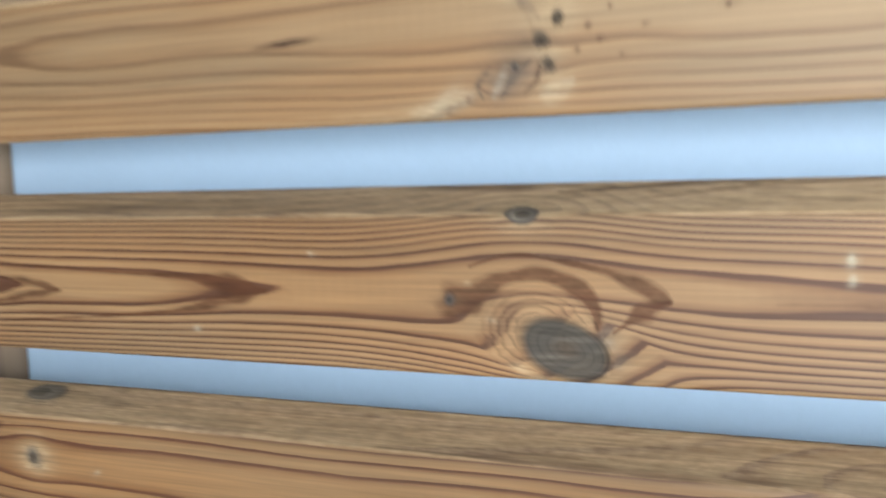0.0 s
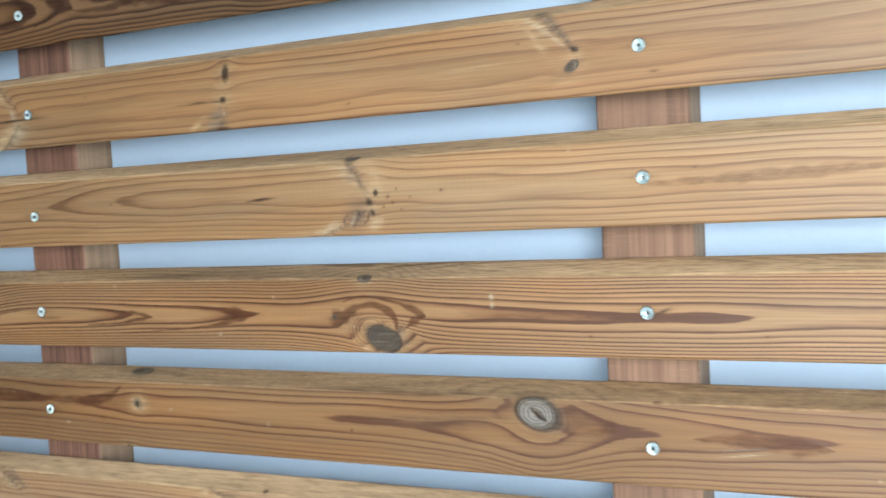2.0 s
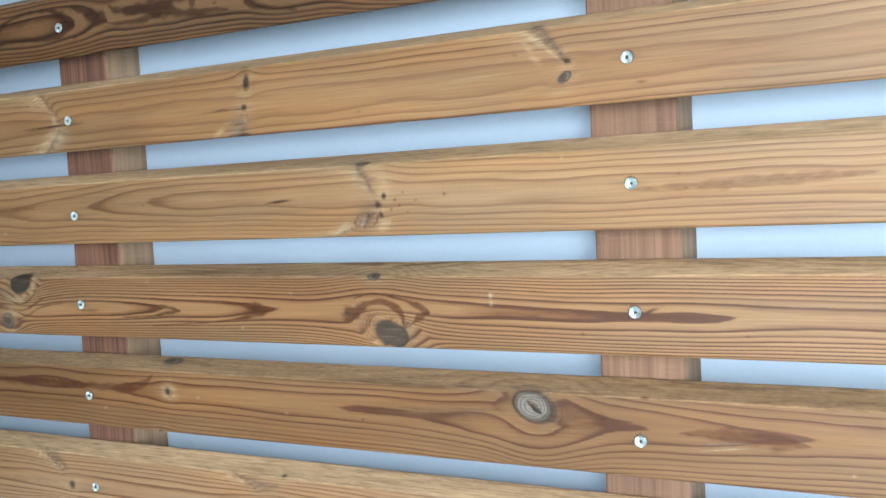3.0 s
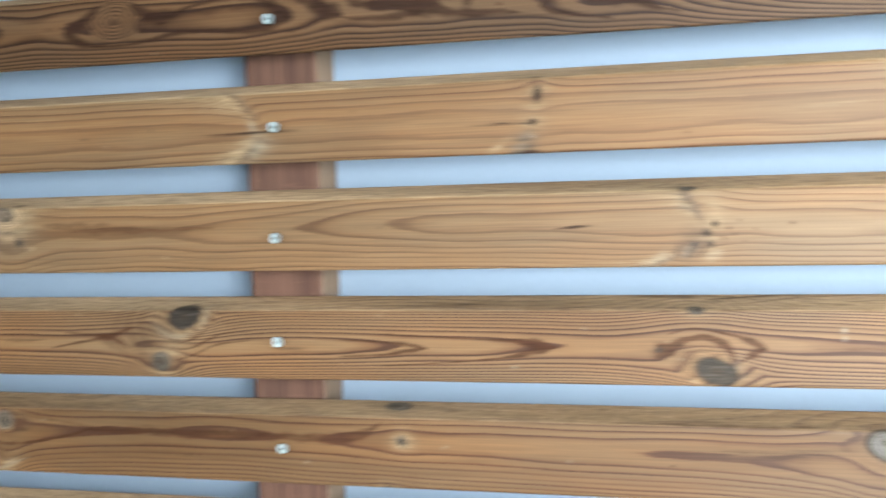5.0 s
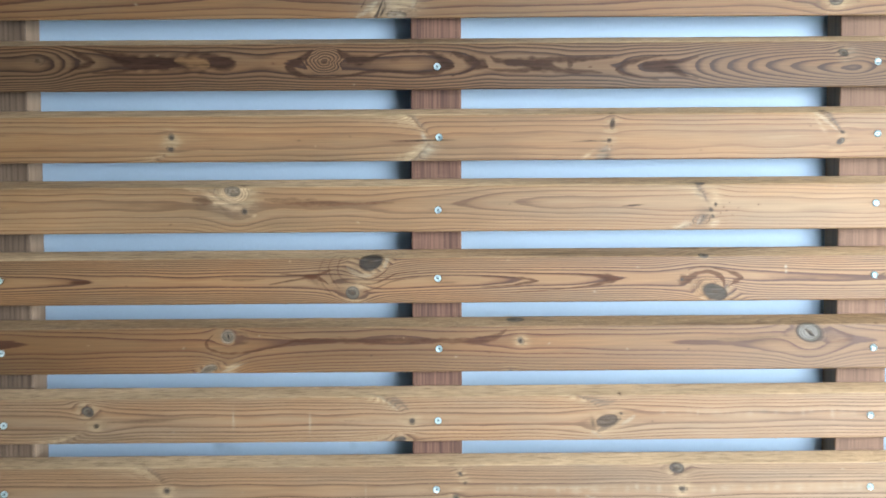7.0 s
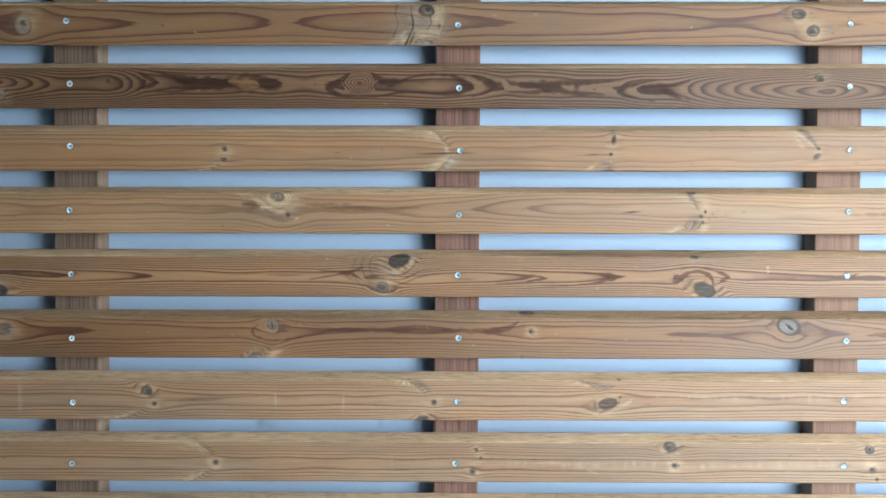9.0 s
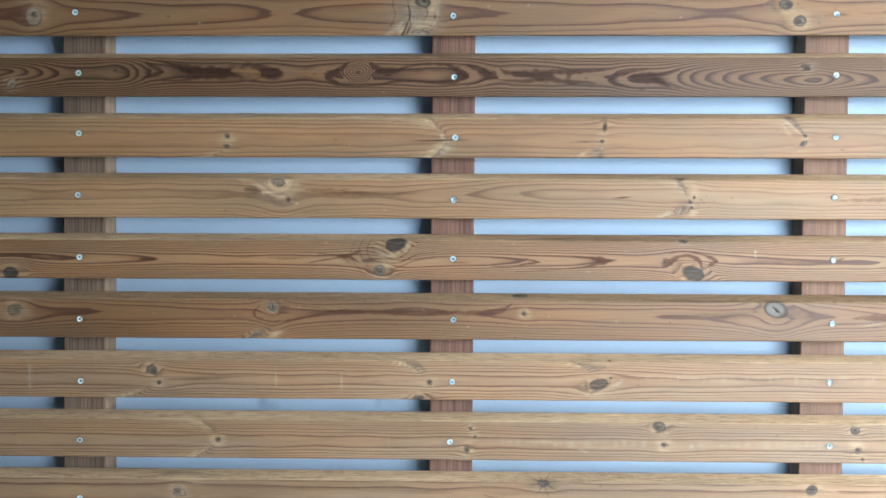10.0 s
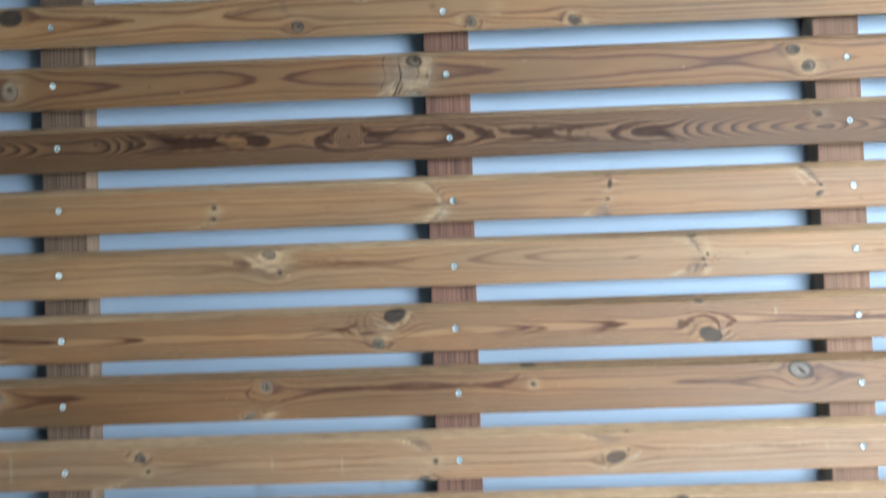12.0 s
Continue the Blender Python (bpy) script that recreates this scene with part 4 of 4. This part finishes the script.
board(
    bottom_of(5) - 0.0014, PINE_STRONG, "pine board with bold dark grain lines and big grey oval knots", 0.0315, 0.0022,
    [(-1.0, 6.5), (-0.75, 7.6), (-0.57, 8.1), (-0.50, 8.7), (-0.468, 8.96), (-0.44, 9.10), (-0.40, 9.18), (-0.30, 9.22), (-0.22, 9.25), (-0.15, 9.1), (-0.09, 8.3), (-0.02, 8.06), (0.05, 8.25), (0.10, 8.7), (0.122, 8.95), (0.15, 9.12), (0.20, 9.5), (0.23, 9.82), (0.248, 9.96), (0.268, 10.12), (0.29, 10.25), (0.345, 10.30), (0.40, 10.35), (0.463, 10.45), (0.50, 10.6), (0.53, 10.72), (0.60, 10.90), (0.648, 11.0), (0.70, 11.35), (0.85, 11.5), (1.1, 11.8)],
    knots=[(0.3700, 0.0200, 0.0205, 0.0160, -12, "tan", -0.45), (0.3810, 0.0128, 0.0182, 0.0104, -24, "grey", 0.35), (0.3350, 0.0295, 0.0026, 0.0026, 0, "slate", 0), (0.3650, 0.0640, 0.0062, 0.0042, -5, "slate", 0.6), (-0.092, 0.0570, 0.0165, 0.0120, 22, "slate", 0.6), (-0.117, 0.0155, 0.0090, 0.0088, -15, "grey", 0.8), (-0.712, 0.009, 0.013, 0.010, 0, "slate", 0.8)],
    marks=[(-0.488, 0.0315, 0.018, 0.0026, 0, "russet", 0.7), (0.400, 0.0820, 0.034, 0.0016, 8, "russet", 0.55), (0.432, 0.0790, 0.026, 0.0014, 12, "russet", 0.5), (0.345, 0.0830, 0.024, 0.0018, -4, "russet", 0.55), (0.318, 0.0865, 0.012, 0.0022, 0, "slate", 0.6), (0.470, 0.0840, 0.030, 0.0014, 4, "russet", 0.45), (0.398, 0.0130, 0.006, 0.008, 30, "ash", 0.75), (0.366, 0.0030, 0.010, 0.0020, -25, "pale", 0.6), (-0.075, 0.0530, 0.006, 0.010, 0, "pale", 0.55), (-0.098, 0.0330, 0.018, 0.010, 50, "pale", 0.40), (-0.135, 0.0310, 0.030, 0.016, -35, "brown", 0.40), (-0.172, 0.0330, 0.012, 0.004, -30, "rust", 0.55), (0.478, 0.0470, 0.0017, 0.0024, 0, "scuff", 0.8), (0.4785, 0.0400, 0.0013, 0.0018, 0, "scuff", 0.6), (0.215, 0.0140, 0.0020, 0.0014, 0, "scuff", 0.6), (0.612, 0.0355, 0.006, 0.0014, 20, "black", 0.8), (-0.595, 0.0350, 0.006, 0.0014, 30, "black", 0.7), (0.010, 0.0280, 0.014, 0.0016, 0, "rust", 0.6), (0.150, 0.0700, 0.060, 0.0035, 2, "rust", 0.55)],
    strokes=[
        ("russet", 0.80, [(0.3365, 0.0300, 0.0062), (0.3430, 0.0312, 0.0060), (0.3500, 0.0342, 0.0042), (0.3570, 0.0385, 0.0030), (0.3680, 0.0404, 0.0027), (0.3790, 0.0390, 0.0030), (0.3880, 0.0342, 0.0030), (0.3922, 0.0280, 0.0025), (0.3930, 0.0210, 0.0014)]),
        ("russet", 0.78, [(0.3440, 0.0430, 0.0006), (0.3600, 0.0475, 0.0007), (0.3770, 0.0458, 0.0009), (0.3980, 0.0412, 0.0017), (0.4110, 0.0355, 0.0036), (0.4190, 0.0312, 0.0014)]),
        ("russet", 0.78, [(0.4190, 0.0312, 0.0012), (0.4110, 0.0278, 0.0034), (0.4050, 0.0238, 0.0015), (0.3990, 0.0195, 0.0006)]),
        ("russet", 0.80, [(0.100, 0.0418, 0.0005), (0.170, 0.0382, 0.0007), (0.211, 0.0368, 0.0014), (0.232, 0.0342, 0.0036), (0.2515, 0.0312, 0.0010)]),
        ("russet", 0.80, [(0.2515, 0.0312, 0.0008), (0.232, 0.0276, 0.0038), (0.210, 0.0224, 0.0015), (0.169, 0.0182, 0.0007), (0.100, 0.0135, 0.0005)]),
        ("russet", 0.78, [(0.060, 0.0362, 0.0005), (0.101, 0.0346, 0.0010), (0.122, 0.0322, 0.0022), (0.138, 0.0292, 0.0007)]),
        ("russet", 0.78, [(0.138, 0.0292, 0.0007), (0.118, 0.0264, 0.0022), (0.099, 0.0235, 0.0009), (0.060, 0.0215, 0.0005)]),
        ("russet", 0.75, [(-0.230, 0.0270, 0.0006), (-0.205, 0.0315, 0.0012), (-0.188, 0.0345, 0.0018), (-0.171, 0.0375, 0.0034), (-0.158, 0.0420, 0.0022), (-0.146, 0.0465, 0.0008)]),
        ("russet", 0.75, [(-0.215, 0.0415, 0.0006), (-0.192, 0.0398, 0.0012), (-0.172, 0.0375, 0.0030), (-0.160, 0.0335, 0.0022), (-0.150, 0.0270, 0.0008)]),
        ("russet", 0.45, [(-0.296, 0.0345, 0.0006), (-0.266, 0.0335, 0.0015), (-0.238, 0.0345, 0.0006)]),
        ("russet", 0.50, [(-0.1260, 0.0700, 0.0006), (-0.1360, 0.0540, 0.0011), (-0.1350, 0.0390, 0.0011), (-0.1240, 0.0300, 0.0006)]),
        ("russet", 0.50, [(-0.1380, 0.0720, 0.0006), (-0.1490, 0.0520, 0.0012), (-0.1450, 0.0340, 0.0012), (-0.1350, 0.0210, 0.0006)]),
        ("russet", 0.42, [(-0.1510, 0.0680, 0.0005), (-0.1620, 0.0480, 0.0010), (-0.1580, 0.0280, 0.0010), (-0.1410, 0.0090, 0.0005)]),
        ("russet", 0.70, [(-0.1120, 0.0380, 0.0006), (-0.0960, 0.0330, 0.0011), (-0.0820, 0.0370, 0.0012), (-0.0710, 0.0450, 0.0009), (-0.0640, 0.0550, 0.0006)]),
        ("russet", 0.70, [(-0.1070, 0.0280, 0.0006), (-0.0890, 0.0270, 0.0011), (-0.0710, 0.0340, 0.0012), (-0.0550, 0.0410, 0.0009), (-0.0280, 0.0430, 0.0005)]),
        ("russet", 0.65, [(-0.1020, 0.0160, 0.0006), (-0.0820, 0.0220, 0.0010), (-0.0600, 0.0310, 0.0009), (-0.0280, 0.0350, 0.0005)]),
        ("scuff", 0.42, [(-0.1240, 0.0500, 0.0014), (-0.1140, 0.0420, 0.0036), (-0.1000, 0.0380, 0.0029), (-0.0880, 0.0410, 0.0014)]),
        ("scuff", 0.50, [(-0.0730, 0.0500, 0.0014), (-0.0690, 0.0590, 0.0029), (-0.0710, 0.0670, 0.0022), (-0.0640, 0.0730, 0.0011)]),
        ("rust", 0.34, [(0.455, 0.0315, 0.0006), (0.520, 0.0322, 0.0022), (0.600, 0.0318, 0.0028), (0.655, 0.0310, 0.0006)]),
        ("umber", 0.60, [(0.190, 0.0855, 0.0005), (0.235, 0.0860, 0.0016), (0.270, 0.0862, 0.0006)]),
        ("umber", 0.60, [(0.325, 0.0858, 0.0005), (0.355, 0.0850, 0.0018), (0.395, 0.0838, 0.0008)]),
        ("umber", 0.55, [(0.375, 0.0800, 0.0006), (0.415, 0.0835, 0.0016), (0.455, 0.0862, 0.0010)]),
    ],
    screws=[(-0.600, 0.0344), (0.000, 0.0339), (0.600, 0.0344)], bends=[(0.368, 0.040, 0.040, 0.006, 1), (-0.105, 0.020, 0.030, 0.004, -1)], edge=4.0, top_light=0.46, seed=15, strips=84,
)
board(
    bottom_of(6), PINE_ORANGE, "orange-brown pine board with a ringed grey knot and broad flames", 0.040, 0.0030,
    [(-1.0, 8.2), (-0.75, 8.5), (-0.62, 8.8), (-0.56, 8.9), (-0.525, 8.98), (-0.49, 9.15), (-0.42, 9.4), (-0.29, 9.55), (-0.24, 9.70), (-0.19, 9.87), (-0.10, 9.89), (0.0, 9.90), (0.04, 9.88), (0.08, 9.65), (0.13, 9.45), (0.22, 9.2), (0.30, 9.06), (0.345, 9.05), (0.39, 8.93), (0.42, 8.78), (0.46, 8.56), (0.52, 8.5), (0.555, 8.7), (0.572, 8.95), (0.60, 9.1), (0.65, 9.4), (0.69, 9.84), (0.716, 9.97), (0.74, 10.2), (0.80, 10.5), (1.1, 10.9)],
    knots=[(-0.2895, 0.0506, 0.0118, 0.0105, -10, "chalk", -0.80), (-0.2885, 0.0506, 0.0088, 0.0080, -10, "grey", 0.1), (-0.2885, 0.0506, 0.0058, 0.0052, -10, "ash", -0.70), (-0.2880, 0.0512, 0.0013, 0.0052, 12, "black", 0.05), (0.113, 0.0420, 0.0048, 0.0046, 0, "grey", 0.9), (0.1132, 0.0424, 0.0011, 0.0030, 10, "black", 0.05), (0.104, 0.0790, 0.0110, 0.0060, 0, "grey", 0.5), (0.0995, 0.0010, 0.0040, 0.0022, 0, "dark", 0.4), (0.5115, 0.0512, 0.0215, 0.0155, -14, "taupe", -0.40), (0.5115, 0.0512, 0.0170, 0.0128, -14, "grey", 0.1), (0.5115, 0.0512, 0.0140, 0.0102, -14, "pewter", -0.80), (0.5115, 0.0512, 0.0050, 0.0030, -38, "chalk", -0.60), (0.5118, 0.0508, 0.0074, 0.0017, -40, "black", 0.05), (-0.705, 0.0440, 0.0130, 0.0100, 0, "ash", 0.8), (-0.318, 0.0050, 0.0120, 0.0050, 30, "ash", 0.5)],
    marks=[(0.425, 0.0395, 0.070, 0.0055, 1, "brown", 0.45), (-0.287, 0.0060, 0.0150, 0.0060, 40, "pale", 0.6), (0.603, 0.0640, 0.0030, 0.0018, 0, "rust", 0.8), (-0.480, 0.0400, 0.0020, 0.0010, 0, "pale", 0.4), (0.665, 0.0320, 0.0200, 0.0008, 6, "scuff", 0.35), (0.675, 0.0290, 0.0160, 0.0006, 8, "scuff", 0.35), (0.660, 0.0270, 0.0120, 0.0006, 8, "scuff", 0.35)],
    strokes=[
        ("russet", 0.62, [(-0.205, 0.0440, 0.0008), (-0.165, 0.0442, 0.0032), (-0.117, 0.0432, 0.0045), (-0.044, 0.0432, 0.0040), (0.020, 0.0430, 0.0040), (0.066, 0.0448, 0.0050), (0.084, 0.0505, 0.0034), (0.094, 0.0580, 0.0008)]),
        ("russet", 0.62, [(-0.309, 0.0535, 0.0006), (-0.314, 0.0486, 0.0012), (-0.319, 0.0416, 0.0020), (-0.312, 0.0326, 0.0018), (-0.288, 0.0276, 0.0016), (-0.254, 0.0306, 0.0014), (-0.219, 0.0376, 0.0012), (-0.196, 0.0440, 0.0012)]),
        ("russet", 0.50, [(-0.273, 0.0565, 0.0006), (-0.249, 0.0536, 0.0009), (-0.215, 0.0496, 0.0010), (-0.190, 0.0455, 0.0014)]),
        ("brown", 0.60, [(-0.276, 0.0585, 0.0014), (-0.265, 0.0530, 0.0040), (-0.266, 0.0450, 0.0040), (-0.282, 0.0390, 0.0020)]),
        ("brown", 0.50, [(0.384, 0.0428, 0.0006), (0.420, 0.0440, 0.0040), (0.455, 0.0448, 0.0050), (0.480, 0.0470, 0.0020)]),
        ("russet", 0.34, [(0.532, 0.0575, 0.0006), (0.553, 0.0510, 0.0012), (0.569, 0.0448, 0.0042), (0.559, 0.0392, 0.0024), (0.532, 0.0362, 0.0007)]),
        ("russet", 0.58, [(0.630, 0.0375, 0.0006), (0.665, 0.0385, 0.0050), (0.700, 0.0365, 0.0060), (0.724, 0.0345, 0.0010)]),
        ("scuff", 0.45, [(-0.297, 0.0020, 0.0012), (-0.285, 0.0080, 0.0014), (-0.262, 0.0150, 0.0007)]),
        ("umber", 0.45, [(0.300, 0.0640, 0.0006), (0.400, 0.0640, 0.0018), (0.470, 0.0650, 0.0006)]),
    ],
    screws=[(-0.600, 0.030), (0.001, 0.032), (0.600, 0.029)], bends=[(-0.050, -1.0, 0.13, 0.0042, 1), (-0.290, 0.038, 0.022, 0.010, -1), (0.5095, 0.040, 0.034, 0.010, -1)], top_light=0.30, seed=16, strips=64,
)
board(
    bottom_of(7), PINE_LIGHT, "tan pine board with fine grain, grey knots and pale scuffs", 0.030, 0.0023,
    [(-1.0, 14.1), (-0.75, 14.3), (-0.45, 14.35), (-0.20, 14.5), (-0.05, 14.4), (0.10, 14.5), (0.30, 14.6), (1.1, 14.5)],
    knots=[(-0.482, 0.0450, 0.0095, 0.0070, -35, "slate", 0.9), (-0.472, 0.0250, 0.0045, 0.0040, 0, "dark", 0.9), (-0.037, 0.0290, 0.0055, 0.0050, 0, "slate", 0.9), (-0.056, 0.0020, 0.0120, 0.0055, 15, "slate", 0.7), (0.2320, 0.0265, 0.0150, 0.0080, 16, "taupe", 0.8), (0.2515, 0.0370, 0.0028, 0.0024, 0, "dark", 0.4), (0.250, 0.0660, 0.0030, 0.0026, 0, "rust", 0.3)],
    marks=[(-0.410, 0.0320, 0.034, 0.0030, 2, "rust", 0.5), (-0.060, 0.0540, 0.012, 0.0080, -25, "ash", 0.6), (0.222, 0.0540, 0.020, 0.0080, -8, "ash", 0.65), (0.232, 0.0250, 0.024, 0.0150, 10, "pale", 0.35), (0.213, 0.0230, 0.0030, 0.0080, 10, "dark", 0.6), (-0.2835, 0.0340, 0.0009, 0.0130, 0, "scuff", 0.55), (-0.178, 0.0260, 0.0009, 0.0140, 0, "scuff", 0.45), (-0.682, 0.0330, 0.0020, 0.0240, 0, "scuff", 0.4), (0.450, 0.0370, 0.006, 0.0040, 0, "ash", 0.4)] + rubs(0.31, 0.72, 0.037, 71),
    strokes=[
        ("taupe", 0.60, [(-0.078, 0.0650, 0.0030), (-0.064, 0.0600, 0.0060), (-0.052, 0.0540, 0.0040), (-0.042, 0.0440, 0.0010)]),
        ("scuff", 0.50, [(-0.100, 0.0690, 0.0008), (-0.082, 0.0630, 0.0022), (-0.068, 0.0530, 0.0018), (-0.056, 0.0430, 0.0008)]),
        ("taupe", 0.60, [(0.1900, 0.0622, 0.0008), (0.2100, 0.0572, 0.0031), (0.2280, 0.0512, 0.0039), (0.2430, 0.0552, 0.0016)]),
        ("slate", 0.50, [(0.2110, 0.0602, 0.0008), (0.2230, 0.0552, 0.0016), (0.2340, 0.0562, 0.0008)]),
        ("scuff", 0.40, [(0.2530, 0.0222, 0.0016), (0.2620, 0.0272, 0.0031), (0.2700, 0.0332, 0.0016)]),
        ("slate", 0.70, [(0.2180, 0.0102, 0.0008), (0.2260, 0.0162, 0.0031), (0.2390, 0.0222, 0.0047), (0.2500, 0.0292, 0.0023)]),
        ("umber", 0.60, [(0.2180, 0.0262, 0.0005), (0.2340, 0.0342, 0.0009), (0.2510, 0.0332, 0.0005)]),
        ("chalk", 0.60, [(0.2110, 0.0132, 0.0008), (0.2150, 0.0102, 0.0023), (0.2230, 0.0052, 0.0016)]),
        ("chalk", 0.55, [(0.2250, 0.0232, 0.0008), (0.2350, 0.0282, 0.0019), (0.2450, 0.0332, 0.0008)]),
        ("rust", 0.55, [(-0.455, 0.0300, 0.0006), (-0.425, 0.0305, 0.0022), (-0.385, 0.0320, 0.0020), (-0.343, 0.0355, 0.0008), (-0.300, 0.0370, 0.0005)]),
        ("rust", 0.40, [(-0.130, 0.0300, 0.0006), (-0.095, 0.0300, 0.0036), (-0.060, 0.0290, 0.0012)]),
    ],
    screws=[(-0.599, 0.0265), (-0.001, 0.029), (0.597, 0.032)], fans=[(-0.048, 0.036, -0.090, 0.066, 0.022, 0.7), (-0.060, 0.014, -0.090, 0.0, 0.020, 0.7), (-0.486, 0.020, -0.530, 0.0, 0.026, 0.65), (0.222, 0.042, 0.182, 0.066, 0.024, 0.6)], seed=17,
)
board(
    bottom_of(8), PINE_GREY, "tan pine board with small round dark knots and pale rub marks", 0.028, 0.0021,
    [(-1.0, 15.0), (-0.40, 15.25), (0.0, 15.4), (0.30, 15.25), (1.1, 15.4)],
    knots=[(-0.377, 0.0300, 0.0055, 0.0050, 0, "slate", 1.0), (0.029, 0.0510, 0.0050, 0.0032, -40, "slate", 0.8), (0.0355, 0.0380, 0.0032, 0.0026, 0, "dark", 0.8), (0.0235, 0.0170, 0.0055, 0.0060, 30, "slate", 1.0), (0.329, 0.0570, 0.0100, 0.0075, -10, "slate", 0.7), (0.336, 0.0280, 0.0058, 0.0050, 0, "slate", 0.9), (0.638, 0.0540, 0.0080, 0.0060, -30, "slate", 0.9), (0.642, 0.0220, 0.0060, 0.0052, 0, "slate", 0.9), (0.650, 0.0070, 0.0038, 0.0036, 0, "dark", 0.6)],
    marks=[(-0.385, 0.0480, 0.012, 0.0040, -40, "brown", 0.5), (-0.390, 0.0100, 0.010, 0.0070, 40, "ash", 0.5), (-0.102, 0.0280, 0.0008, 0.0110, 0, "scuff", 0.35), (0.430, 0.0300, 0.0040, 0.0050, 0, "ash", 0.5), (0.160, 0.0310, 0.050, 0.0020, 0, "scuff", 0.25), (0.210, 0.0170, 0.008, 0.0014, -20, "scuff", 0.4)] + rubs(0.08, 0.60, 0.028, 72),
    screws=[(-0.601, 0.0275), (-0.004, 0.0295), (0.598, 0.028)], fans=[(-0.380, 0.036, -0.412, 0.066, 0.022, 0.75), (-0.384, 0.024, -0.420, 0.0, 0.020, 0.75)], seed=18, strips=34, wave=0.8,
)
board(
    bottom_of(9), PINE_GREY, "greyish tan pine board with a star-cracked dark knot", 0.040, 0.0040,
    [(-1.0, 8.4), (-0.75, 9.3), (-0.12, 9.4), (0.15, 9.3), (0.30, 9.45), (1.1, 9.3)],
    knots=[(-0.443, 0.0420, 0.0080, 0.0075, 0, "ash", 0.9), (0.146, 0.0610, 0.0115, 0.0080, 0, "slate", 0.6), (0.570, 0.0520, 0.0075, 0.0065, 0, "slate", 0.9), (0.548, 0.0260, 0.0060, 0.0050, 0, "slate", 0.8)],
    marks=[(-0.405, 0.0700, 0.020, 0.0120, 15, "pale", 0.5), (-0.455, 0.0760, 0.030, 0.0080, 0, "ash", 0.5), (0.146, 0.0610, 0.026, 0.0015, 8, "black", 0.85), (0.146, 0.0610, 0.024, 0.0015, -28, "black", 0.85), (0.146, 0.0610, 0.017, 0.0013, 62, "black", 0.85), (0.146, 0.0610, 0.017, 0.0013, -70, "dark", 0.8), (0.146, 0.0610, 0.028, 0.0130, 0, "slate", 0.35), (-0.220, 0.0260, 0.034, 0.0026, 0, "russet", 0.6), (-0.120, 0.0270, 0.050, 0.0034, 1, "russet", 0.65), (0.050, 0.0270, 0.032, 0.0040, -8, "russet", 0.65), (0.120, 0.0270, 0.022, 0.0042, 14, "russet", 0.65), (0.080, 0.0330, 0.026, 0.0016, -14, "russet", 0.6), (0.590, 0.0480, 0.024, 0.0140, 0, "pale", 0.4), (-0.050, 0.0450, 0.070, 0.0030, -2, "rust", 0.25), (0.090, 0.0430, 0.030, 0.0035, 4, "rust", 0.22)],
    screws=[(-0.601, 0.030), (-0.003, 0.030), (0.598, 0.030)], seed=19, strips=34,
)
# unseen board, added below the others for the same fall of light
board(
    bottom_of(10), PINE_PLAIN, "tan oiled pine board, unseen, added to carry on the slats", 0.030, 0.0030, [(-1.0, 9.0), (0.0, 9.5), (1.1, 9.2)],
    knots=[(-0.20, 0.030, 0.008, 0.006, 0, "slate", 0.8), (0.35, 0.040, 0.006, 0.005, 10, "slate", 0.8)],
    screws=[(-0.602, 0.031), (-0.003, 0.031), (0.600, 0.031)], seed=20, strips=26,
)
